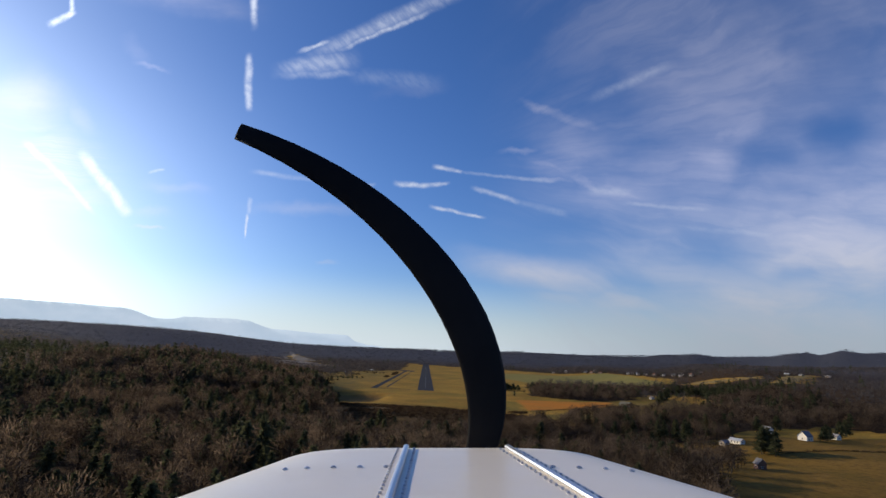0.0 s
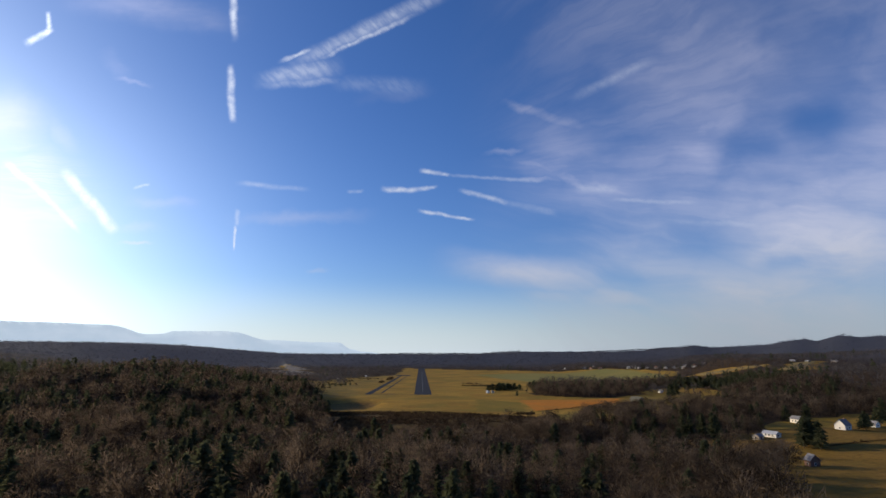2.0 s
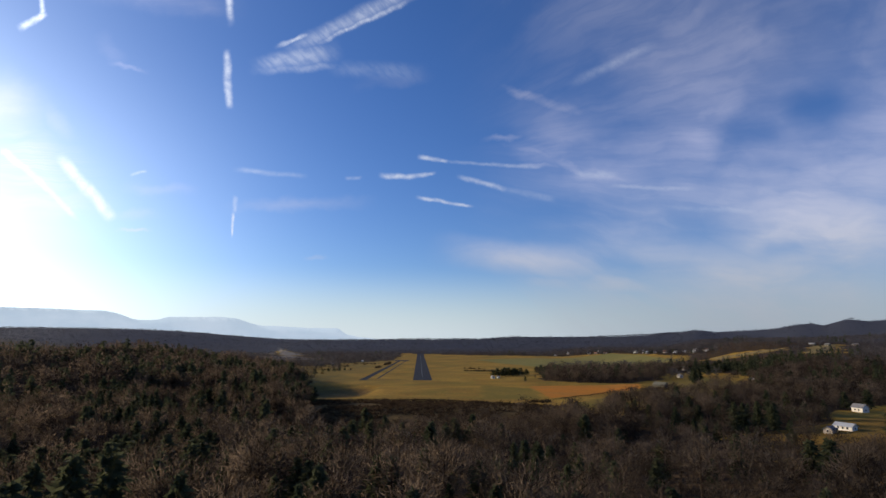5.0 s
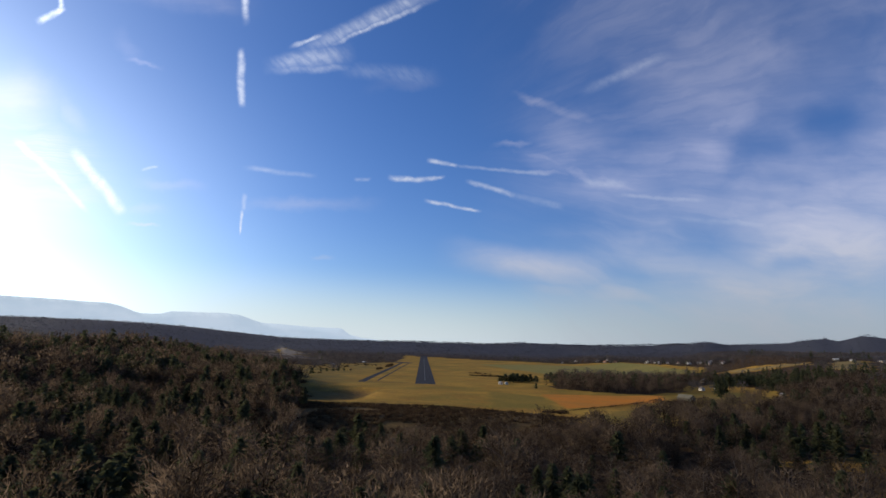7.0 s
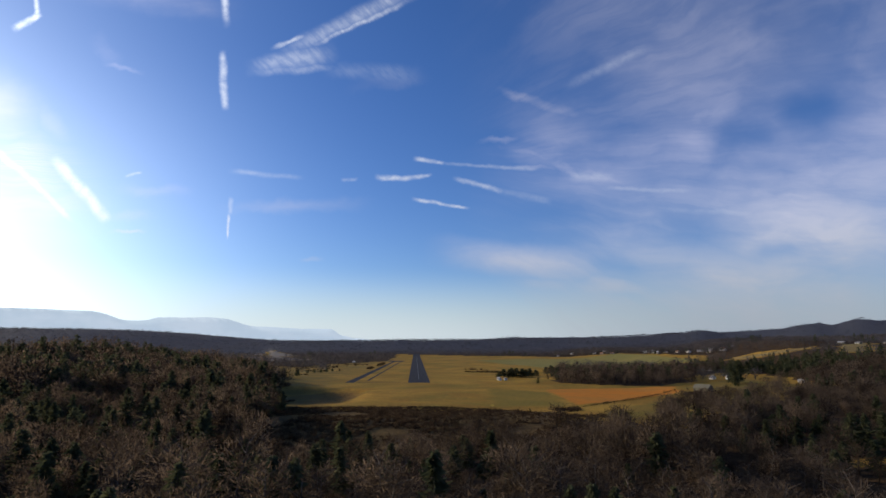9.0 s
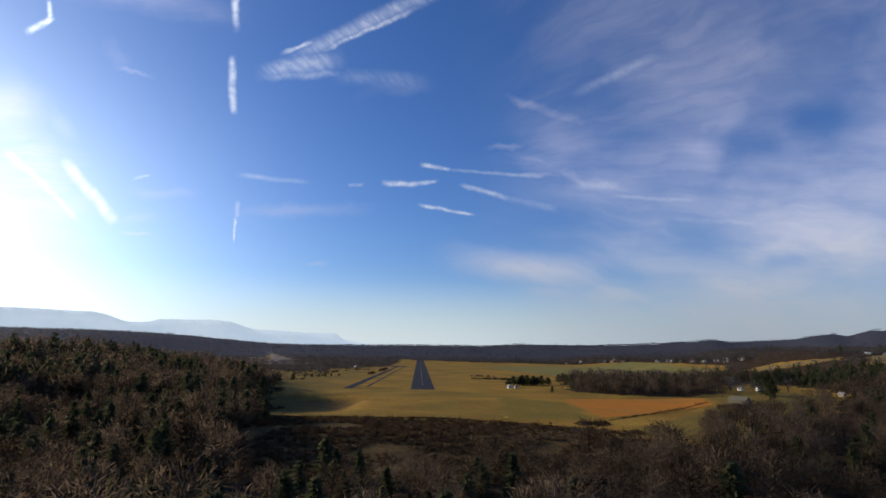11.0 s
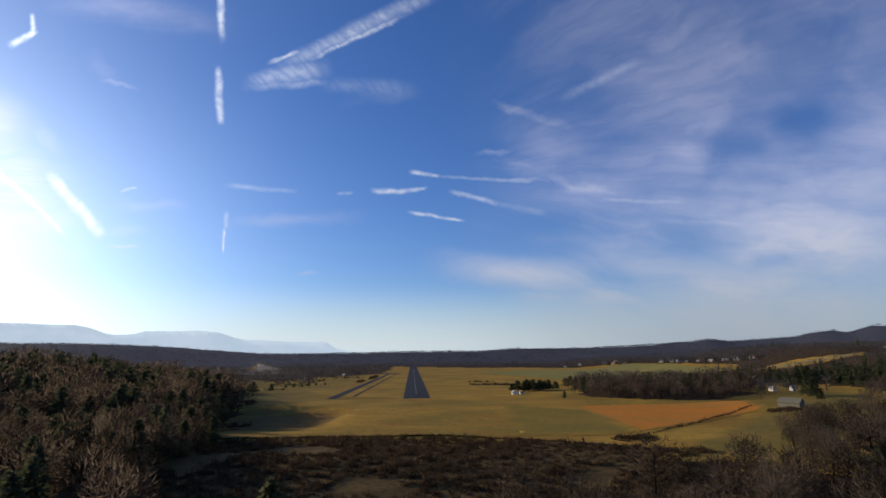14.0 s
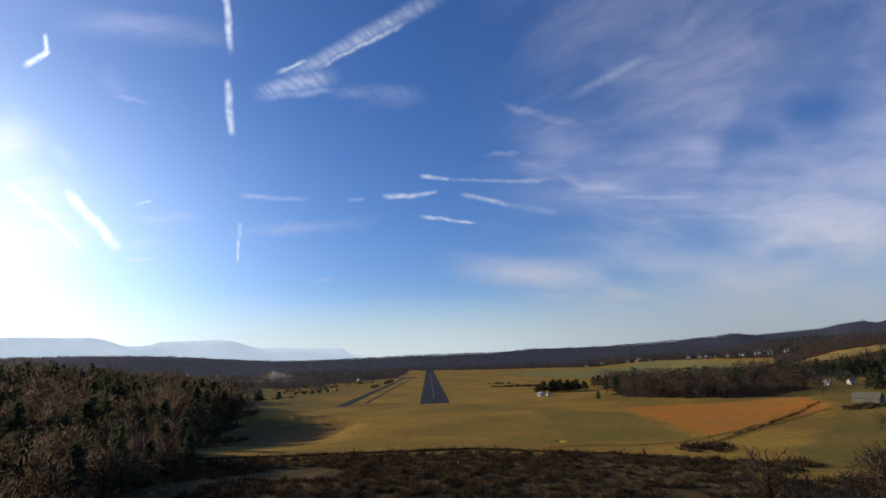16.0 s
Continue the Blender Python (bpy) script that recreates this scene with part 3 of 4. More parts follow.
# runway, with its painted marks, and the taxiway beside it
RW, RL = 12.5, 1504.0
runway = sheet("runway", ((-RW, 0), (RW, 0), (RW, RL), (-RW, RL)), ASPHALT, "worn dark asphalt runway with faint white paint", 0.08, 12, 0, "runway")


def mark(x0, x1, y0, y1, parent, name="runway_stripe"):
    bm = bmesh.new()
    block(bm, x0, x1, y0, y1, 0.082, 0.088)
    return part(name, bm, PAINT, parent)


for k in range(24):
    mark(-0.3, 0.3, 75 + k * 58, 75 + k * 58 + 30, runway, "centreline_dash")
sheet("taxiway", ((-83, 2), (-73.5, 2), (-53, 740), (-59, 740)), ASPHALT, "narrow dark asphalt taxiway beside the grass", 0.16, 10, 0.0, "taxiway")
sheet("service_track", ((-62, 36), (-59, 36), (-38, 740), (-40.5, 740)), ASPHALT, "thin dark service track through the grass", 0.16, 10, 0.3, "track")
# a ditch's shadow, laid as a dark sheet in the asphalt's colour
sheet("ditch_shadow", ((-70, 4), (-12.6, 3), (-12.6, 6.5), (-70, 7)), ASPHALT, "dark strip standing for the shadow of a ditch", 0.14, 6, 0.5, "strip")
sheet("apron", ((-62, 735), (-34, 735), (-29, 800), (-95, 815)), ASPHALT, "far asphalt apron at the taxiway's end", 0.17, 10, 0.3, "apron")

sheet("orange_field", ((108, -247), (232, -150), (256, -88), (116, -98)), TILLED, "bare orange tilled field between ditch and tree belt", 0.2, 5, 4.0)
sheet("olive_grass", ((44, -250), (106, -258), (126, -140), (62, -66)), OLIVE, "olive green grass between airfield and ditch", 0.17, 6, 5.0)
sheet("green_meadow", ((88, -312), (136, -342), (304, -196), (232, -146)), MEADOW, "olive winter meadow beside the ditch", 0.2, 6, 5.0)
sheet("barn_meadow", ((231, -123), (282, -188), (393, -94), (385, 37)), MEADOW, "worn straw-coloured meadow round the barn", 0.22, 8, 3.0)
sheet("scrub_ground", ((-116, -392), (102, -368), (78, -280), (-106, -252)), BRIAR, "dark brown rough ground before the airfield", 0.2, 6, 6.0)
sheet("green_pasture", ((215, 345), (568, 449), (584, 960), (135, 860)), GREENISH, "dull green pasture below the village", 0.3, 14, 9.0)
sheet("pale_pasture", ((598, 410), (592, 364), (690, 330), (716, 350)), PALE, "pale straw pasture on the hillside", 0.4, 12, 4.0)
sheet("pale_pasture", ((772, 352), (646, 190), (660, 166), (880, 425)), PALE, "pale straw pasture between hillside woods", 0.4, 12, 4.0)
sheet("pale_pasture", ((-574, 1207), (-362, 766), (-282, 900), (-463, 1290)), PALE_HAZED, "pale clearing greyed for haze in the far woods", 0.3, 14, 4.0)
sheet("pale_pasture", ((-704, 1699), (-466, 1281), (-409, 1331), (-647, 1833)), PALE_HAZED, "pale clearing greyed for haze in the farther woods", 0.3, 14, 4.0)
sheet("house_lawn", ((32, -833), (182, -417), (484, -337), (535, -828)), TURF, "shaded olive lawn below the farmhouses", 0.2, 8, 3.0)


# the blue range on the sunny side
RIDGE = ((-64, 280), (-46, 280), (-36, 276), (-32.5, 274), (-29.2, 269), (-26.2, 208), (-25, 210), (-23.9, 234), (-19.5, 241), (-18.6, 234), (-15.4, 175),
         (-10.5, 160), (-8.5, 160), (-7.2, 106), (-5.9, 84), (-2, 40))


def build_range():
    verts, faces = [], []
    cx, cy, far = -5.0, -670.0, 4700.0
    n = 260
    for i in range(n + 1):
        az = -64 + 62 * i / n
        for (a0, h0), (a1, h1) in zip(RIDGE, RIDGE[1:]):
            if a0 <= az <= a1:
                t = (az - a0) / (a1 - a0)
                top = h0 + (h1 - h0) * (t * t * (3 - 2 * t))
        top += 3.5 * wave(az, 0, 1.3, 2.2) + 2.0 * wave(az, 0, 0.4, 5.2)
        for r, z in ((far - 380, -40), (far - 230, 20 + 0.3 * top), (far - 110, 0.72 * top), (far, top), (far + 90, -40)):
            k = 1 + 0.004 * wave(az, z, 2.0, 1.0)
            verts.append((cx + r * k * math.sin(radians(az)), cy + r * k * math.cos(radians(az)), z))
    for i in range(n):
        for j in range(4):
            a = i * 5 + j
            faces.append((a, a + 5, a + 6, a + 1))
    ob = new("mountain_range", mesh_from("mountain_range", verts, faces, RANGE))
    for p in ob.data.polygons:
        p.use_smooth = True
    tagged(ob, "pale blue mountain range far off on the horizon", "mountains", kind="structure")


build_range()


# ---- trees ----
def prism(a, b, ra, rb, sides=3):
    """A tapered stick from a to b."""
    a, b = np.array(a, float), np.array(b, float)
    d = (b - a) / (np.linalg.norm(b - a) + 1e-9)
    s = np.cross(d, (0.31, 0.87, 0.12))
    s /= np.linalg.norm(s)
    t = np.cross(d, s)
    ang = np.arange(sides) * 2 * np.pi / sides
    ring = np.outer(np.cos(ang), s) + np.outer(np.sin(ang), t)
    v = np.vstack((a + ring * ra, b + ring * rb))
    f = []
    for i in range(sides):
        j = (i + 1) % sides
        f += [(i, j, sides + j), (i, sides + j, sides + i)]
    return v, np.array(f)


def join(pieces):
    vs, fs, k = [], [], 0
    for v, f in pieces:
        vs.append(v)
        fs.append(np.asarray(f) + k)
        k += len(v)
    return np.vstack(vs), np.vstack(fs)


def slivers(rng, roots, dirs, length, width):
    """Twigs: thin three-cornered blades from each root along each direction."""
    n = len(roots)
    side = np.cross(dirs, rng.normal(size=(n, 3)))
    side /= np.linalg.norm(side, axis=1)[:, None] + 1e-9
    v = np.empty((n, 3, 3))
    v[:, 0], v[:, 1] = roots - side * width[:, None] / 2, roots + side * width[:, None] / 2
    v[:, 2] = roots + dirs * length[:, None]
    return v.reshape(-1, 3), np.arange(3 * n).reshape(-1, 3)


def bare_tree(seed, tall, spread, limbs, twigs, fat, sides=3, low=0.60, deep=0.33):
    """A leafless broad-leaved tree: trunk with limbs, and a crown of twigs."""
    rng = np.random.default_rng(seed)
    lean = rng.normal(0, 0.03, 2) * tall
    fork = np.array((lean[0], lean[1], tall * 0.45))
    top = np.array((lean[0] * 2, lean[1] * 2, tall * 0.92))
    wood = [prism((0, 0, -0.6), fork, 0.026 * tall, 0.017 * tall, max(sides, 4)), prism(fork, top, 0.017 * tall, 0.004 * tall, sides)]
    for k in range(limbs):
        at = 0.28 + 0.6 * (k + rng.random()) / limbs
        root = fork * (at / 0.45) if at < 0.45 else fork + (top - fork) * ((at - 0.45) / 0.47)
        ang = k * 2.4 + rng.normal(0, 0.4)
        out = spread * (1.15 - 0.75 * at) * (0.75 + 0.5 * rng.random())
        end = root + np.array((math.cos(ang) * out, math.sin(ang) * out, tall * (0.10 + 0.16 * rng.random())))
        wood.append(prism(root, end, 0.008 * tall, 0.002 * tall, sides))
    # twigs fill a rounded, uneven crown
    ball = rng.normal(size=(twigs, 3))
    ball /= np.linalg.norm(ball, axis=1)[:, None]
    lobes = 1 + 0.28 * np.sin(3 * np.arctan2(ball[:, 1], ball[:, 0]) + seed) * np.cos(2.3 * ball[:, 2] + seed)
    r = (rng.random(twigs) ** 0.42 * lobes)[:, None]
    mid = np.array((lean[0] * 1.4, lean[1] * 1.4, tall * low))
    roots = mid + ball * r * np.array((spread * 0.78, spread * 0.78, tall * deep))
    dirs = ball * 0.8 + rng.normal(size=(twigs, 3)) * 0.55 + np.array((0, 0, 0.45))
    dirs /= np.linalg.norm(dirs, axis=1)[:, None]
    length = tall * (0.06 + 0.08 * rng.random(twigs))
    width = fat * (0.6 + 0.8 * rng.random(twigs))
    return join(wood), slivers(rng, roots, dirs, length, width)


def pine_tree(seed, tall, spread, boughs, fat):
    """An evergreen: a straight trunk, boughs of needles in uneven whorls."""
    rng = np.random.default_rng(seed)
    wood = [prism((0, 0, -0.6), (0, 0, tall * 0.97), 0.02 * tall, 0.003 * tall, 4)]
    up = 0.12 + 0.86 * rng.random(boughs) ** 0.85
    ang = rng.random(boughs) * 2 * np.pi
    reach = spread * (1.02 - up) ** 0.5 * (0.55 + 0.6 * rng.random(boughs))
    inner = reach * rng.random(boughs) * 0.55
    roots = np.stack((np.cos(ang) * inner, np.sin(ang) * inner, up * tall), 1)
    dirs = np.stack((np.cos(ang), np.sin(ang), rng.normal(-0.05, 0.28, boughs)), 1) + rng.normal(0, 0.35, (boughs, 3))
    dirs /= np.linalg.norm(dirs, axis=1)[:, None]
    return join(wood), slivers(rng, roots, dirs, np.maximum(reach * 0.75, 0.07 * tall), fat * (0.7 + 0.7 * rng.random(boughs)))


def bush(seed, tall, spread, twigs, fat):
    rng = np.random.default_rng(seed)
    roots = rng.normal(0, 0.3, (twigs, 3)) * spread
    roots[:, 2] = np.abs(roots[:, 2]) * tall / spread * 0.6
    dirs = rng.normal(size=(twigs, 3)) * 0.7 + np.array((0, 0, 0.6))
    dirs /= np.linalg.norm(dirs, axis=1)[:, None]
    return slivers(rng, roots, dirs, tall * (0.35 + 0.4 * rng.random(twigs)), fat * (0.6 + 0.8 * rng.random(twigs)))


def spread_out(spots, shapes, seed):
    """Many trees as one: each spot takes one of the shapes, turned and scaled."""
    rng = np.random.default_rng(seed)
    vs, fs, k = [], [], 0
    for x, y, z, size in spots:
        v, f = shapes[rng.integers(len(shapes))]
        a = rng.random() * 2 * np.pi
        c, s = math.cos(a), math.sin(a)
        w = v @ np.array(((c, s, 0), (-s, c, 0), (0, 0, 1))) * np.array((size, size, size * (0.85 + 0.3 * rng.random())))
        vs.append(w + np.array((x, y, z)))
        fs.append(f + k)
        k += len(v)
    return np.vstack(vs), np.vstack(fs)


def both(shape):
    return join(shape)


def scatter(seed, box, step, jitter=0.5, keep=None):
    rng = np.random.default_rng(seed)
    x0, x1, y0, y1 = box
    out = []
    for y in np.arange(y0, y1, step):
        for x in np.arange(x0, x1, step):
            px, py = x + rng.normal(0, jitter * step), y + rng.normal(0, jitter * step)
            if keep is None or keep(px, py):
                out.append((px, py, land(px, py) - 0.1, 0.55 + 0.6 * rng.random() + 0.35 * wave(px, py, 45, 3.3)))
    return out


def pine_share(x, y):
    """Evergreens stand in drifts, most of them on the sunny side and by the creek."""
    n = wave(x, y, 100, 11.0) + 0.35 * wave(x, y, 28, 4.0)
    base = 0.12
    if x < 40 and y < -180:
        base = 0.4
    if x < -60 and y < 130:
        base = 0.46
    if x > 50 and y < 0:
        base, n = 0.09, 0.8 * n
    if 140 < x < 290 and -450 < y < -280:
        base = 0.5
    if 430 < x < 600 and 0 < y < 290:
        base = 0.9
    return base + 0.55 * n


def seen_side(x, y):
    """Only the land that lies before the flight."""
    return abs(x) < 70 + 0.95 * (y + 870) and y > -870


BARE = [bare_tree(s, 15.5, 8.4, 9, 620, 0.235, 3, 0.57, 0.37) for s in range(6)]
BARE_LOW = [bare_tree(20 + s, 14.0 + 0.7 * s, 8.6, 3, 190, 0.56, 3, 0.53, 0.40) for s in range(5)]
PINE = [pine_tree(40 + s, 15.2, 5.3, 280, 1.0) for s in range(5)]
PINE_LOW = [pine_tree(50 + s, 15.2, 5.5, 110, 1.7) for s in range(4)]
BUSH = [bush(60 + s, 2.8, 2.7, 46, 0.3) for s in range(5)]
FAR_CLUMP = [bare_tree(80 + s, 8.5, 12.0, 0, 22, 2.85) for s in range(4)]
CLUMP = [bare_tree(70 + s, 11.5, 8.0, 0, 24, 1.6) for s in range(4)]


def stuff(name, label, spots, shapes, material, category, seed):
    v, f = spread_out(spots, shapes, seed)
    ob = new(name, triangles(name, v, f, material))
    return tagged(ob, label, category, kind="stuff")


# near woods: those the flight passes over most closely are single trees
def near_spots():
    spots = scatter(1, (-400, 520, -870, 200), 10.2, 0.42, lambda x, y: wooded(x, y) and seen_side(x, y))
    return spots


rng = np.random.default_rng(5)
bare_near, pine_near, bare_mid, pine_mid, bare_single, pine_single = [], [], [], [], [], []
for s in near_spots():
    x, y = s[0], s[1]
    if x < -110 and y > -240:
        s = (*s[:3], s[3] * 1.45)
    pine = rng.random() < pine_share(x, y)
    if 130 < x < 330 and -320 < y < -130:
        pine, s = False, (*s[:3], s[3] * 0.72)
    single = -105 < x < 150 and -540 < y < -365
    near = -240 < x < 330 and y < -60
    if single:
        (pine_single if pine else bare_single).append(s)
    elif near:
        (pine_near if pine else bare_near).append(s)
    else:
        (pine_mid if pine else bare_mid).append(s)


def tree_thing(name, shape, crown_material, label, category):
    root = new(name)
    (wv, wf), (cv, cf) = shape
    piece("trunk", triangles("trunk", wv, wf, BARK), root)
    piece("crown", triangles("crown", cv, cf, crown_material), root)
    return tagged(root, label, category, group="trees of the creek wood")


def plant(spots, models, limit):
    """Copies of the model trees at the spots."""
    used = set()
    for i, (x, y, z, size) in enumerate(spots[:limit]):
        k = i % len(models)
        m = pose(x, y, z, 0, 0, 360 * math.sin(i * 12.9898) % 360) @ Matrix.Diagonal((size, size, size * (0.9 + 0.2 * math.sin(i * 3.1) ** 2), 1))
        if k in used:
            copy_thing(models[k], m)
        else:
            models[k].matrix_basis = m
            used.add(k)


bare_models = [tree_thing("bare_tree", s, TWIG, "leafless grey-brown tree in the creek wood", "tree") for s in BARE]
pine_models = [tree_thing("pine_tree", s, NEEDLE, "dark green pine among the bare trees", "tree") for s in PINE[:3]]
plant(bare_single, bare_models, 190)
plant(pine_single, pine_models, 110)
bare_near += bare_single[190:]
pine_near += pine_single[110:]

stuff("bare_woodland", "leafless grey-brown winter woodland", bare_near, [both(b) for b in BARE], TWIG, "woodland", 2)
stuff("pine_woodland", "dark green pines among leafless woodland", pine_near, [both(b) for b in PINE], NEEDLE, "woodland", 3)
stuff("bare_woodland", "leafless grey-brown woodland on the slopes", bare_mid, [both(b) for b in BARE_LOW], TWIG, "woodland", 4)
stuff("pine_woodland", "dark pines on the wooded slopes", pine_mid, [both(b) for b in PINE_LOW], NEEDLE, "woodland", 5)

# woods farther out, ever more widely spaced
far_a = scatter(11, (-1350, 1500, 200, 1450), 16.5, 0.45, lambda x, y: wooded(x, y) and seen_side(x, y))
far_a += scatter(12, (-1350, -400, -600, 200), 16.5, 0.45, lambda x, y: wooded(x, y) and seen_side(x, y))
far_a += scatter(13, (520, 1500, -500, 200), 16.5, 0.45, lambda x, y: wooded(x, y) and seen_side(x, y))
far_b = scatter(14, (-2500, 2900, 1450, 2700), 27, 0.45, lambda x, y: wooded(x, y) and seen_side(x, y))
far_b += scatter(15, (1500, 3000, 0, 1450), 23, 0.45, lambda x, y: seen_side(x, y))
far_b += scatter(16, (-2500, -1350, -100, 1450), 24, 0.45, lambda x, y: seen_side(x, y))
far_c = scatter(17, (-3600, 3600, 2700, 4300), 52, 0.45, lambda x, y: x < 700)
far_pine = [s for s in far_a if pine_share(s[0], s[1]) > 0.42]
far_bare = [s for s in far_a if pine_share(s[0], s[1]) <= 0.42]
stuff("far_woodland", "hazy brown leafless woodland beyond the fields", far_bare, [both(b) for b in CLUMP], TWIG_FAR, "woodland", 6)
stuff("far_pines", "dark pine stands beyond the fields", far_pine, [join((w, (c[0], c[1][::2]))) for w, c in PINE_LOW], NEEDLE, "woodland", 7)
stuff("distant_woodland", "haze-tinted blue-brown woodland reaching to the horizon", [(x, y, z, s * (1.25 if x < 1450 else 0.75)) for x, y, z, s in far_b], [both(b) for b in FAR_CLUMP], TWIG_HAZED, "woodland", 8)
stuff("distant_woodland", "haze-tinted woodland along the skyline", [(x, y, z - 2, s * 1.35) for x, y, z, s in far_c], [both(b) for b in FAR_CLUMP], TWIG_HAZED, "woodland", 9)

# rough brush before the airfield, along the ditch and in drifts on the grass
brush = scatter(21, (-118, 112, -385, -245), 3.0, 0.5, lambda x, y: (wave(x, y, 34, 8.0) > -0.3 or y < -345 or -274 < y + 0.12 * x < -256) and y + 6 * wave(x, y, 20, 1.0) < -252 - 0.5 * max(x - 10, 0))
for k in range(260):
    px = -98 + 160 * k / 259
    py = -247 - 0.5 * max(px - 10, 0) + 2.5 * wave(px, 0, 11, 3.0)
    brush.append((px, py, land(px, py) - 0.1, 0.5 + 0.5 * abs(wave(k, 5, 4.3))))
for k in range(60):
    px, py = 245 + 110 * k / 59, -470 + 30 * k / 59
    brush.append((px, py, land(px, py) - 0.1, 0.6 + 0.4 * abs(wave(k, 7, 3))))
for k in range(90):
    t = k / 89
    px, py = (60 + 36 * t * 2, -272 - 36 * t * 2) if t < 0.5 else (94 + (t - 0.5) * 2 * 134, -270 + (t - 0.5) * 2 * 130)
    brush.append((px + 2 * wave(k, 1, 3), py + 2 * wave(k, 9, 3), land(px, py) - 0.1, 0.55 + 0.5 * abs(wave(k, 3, 2))))
for cx, cy, rx, ry, n in ((104, 240, 32, 24, 90), (98, 330, 22, 14, 30), (96, -270, 10, 10, 36), (98, -335, 24, 15, 110), (-76, 560, 7, 100, 110), (-84, 380, 6, 46, 40), (230, -172, 13, 8, 40), (-124, -150, 17, 11, 40), (-146, -40, 11, 28, 40),
                          (-182, 160, 27, 27, 24), (-190, 410, 44, 80, 70), (-138, 540, 44, 70, 50), (-160, 300, 42, 34, 30)):
    for k in range(n):
        a, r = rng.random() * 6.283, rng.random() ** 0.5
        px, py = cx + rx * r * math.cos(a), cy + ry * r * math.sin(a)
        brush.append((px, py, land(px, py) - 0.1, 0.6 + 0.6 * rng.random()))
stuff("dry_scrub", "rust-brown dry scrub along the ditch and field edge", brush, BUSH, SCRUB, "scrub", 10)


# ---- single trees on the open land ----
def lone(kind, x, y, tall, label, wide=1.0):
    shape = PINE[int(abs(x)) % 5] if kind == "cedar_tree" else BARE[int(abs(x)) % 6]
    ob = tree_thing(kind, shape, NEEDLE if kind == "cedar_tree" else TWIG, label, "tree")
    k = tall / 16.0
    ob["group"] = "trees on open land"
    ob.matrix_basis = pose(x, y, land(x, y) - 0.1, 0, 0, x * 37 % 360) @ Matrix.Diagonal((k * wide, k * wide, k, 1))


for x, y, tall in ((104, 93, 8.9), (111, 96, 11.9), (117, 91, 10.9), (122, 90, 11.8), (128, 97, 12.8), (133, 87, 11.8), (140, 94, 10.9), (148, 108, 12), (157, 114, 10.2), (124, 110, 12.8), (188, 184, 11.8), (198, 198, 13), (138, 107, 11.9)):
    lone("cedar_tree", x, y, tall, "dark evergreen beside the white airfield shed", 2.1)
lone("cedar_tree", 129, -29, 7.5, "small dark cedar alone on the airfield grass", 1.2)
for x, y, tall in ((-164, 210, 5.4), (-156, 220, 5.9), (-147, 226, 5.4), (-141, 243, 6.4), (-135, 265, 5.4), (-174, 100, 12.9), (-162, 128, 9.6), (-191, 145, 8.8)):
    lone("cedar_tree", x, y, tall, "round dark evergreen on the winter grass", 1.7)
for x, y, tall in ((229, -469, 15.5), (232, -467, 17.9), (234, -463, 19), (238, -462, 17.6), (244, -461, 15), (233, -478, 14.1), (322, -399, 12.8), (330, -391, 14.1), (339, -382, 11.6), (358, -369, 15.6), (375, -353, 15.9), (303, -339, 13.9), (326, -332, 15.3)):
    lone("cedar_tree", x, y, tall, "large dark evergreen beside the farmhouse", 1.35)
for x, y, tall in ((328, -65, 14.5), (332, -54, 18.2), (341, -50, 17.1), (312, -96, 9.5), (389, 54, 19.5), (423, 88, 22.9), (447, 110, 20.2), (464, 128, 21.6)):
    lone("cedar_tree", x, y, tall, "dark evergreen by the old barn", 1.4)
for x, y, tall in ((276, -182, 11.5), (229, -212, 11.3), (243, -214, 10.2), (209, -228, 11.5), (167, -266, 10.5), (313, -144, 14.6), (335, -128, 15.9), (133, -341, 15), (141, -332, 13.5), (276, -77, 13), (378, -67, 15.1)):
    lone("bare_tree", x, y, tall, "leafless tree at the meadow's edge")
for x, y, tall in ((127, -593, 11.6), (139, -576, 13), (148, -563, 14.3), (157, -555, 12.9), (165, -548, 15.3), (180, -524, 14.6), (197, -492, 13.5)):
    lone("bare_tree", x, y, tall, "leafless tree along the lawn's edge", 1.1)


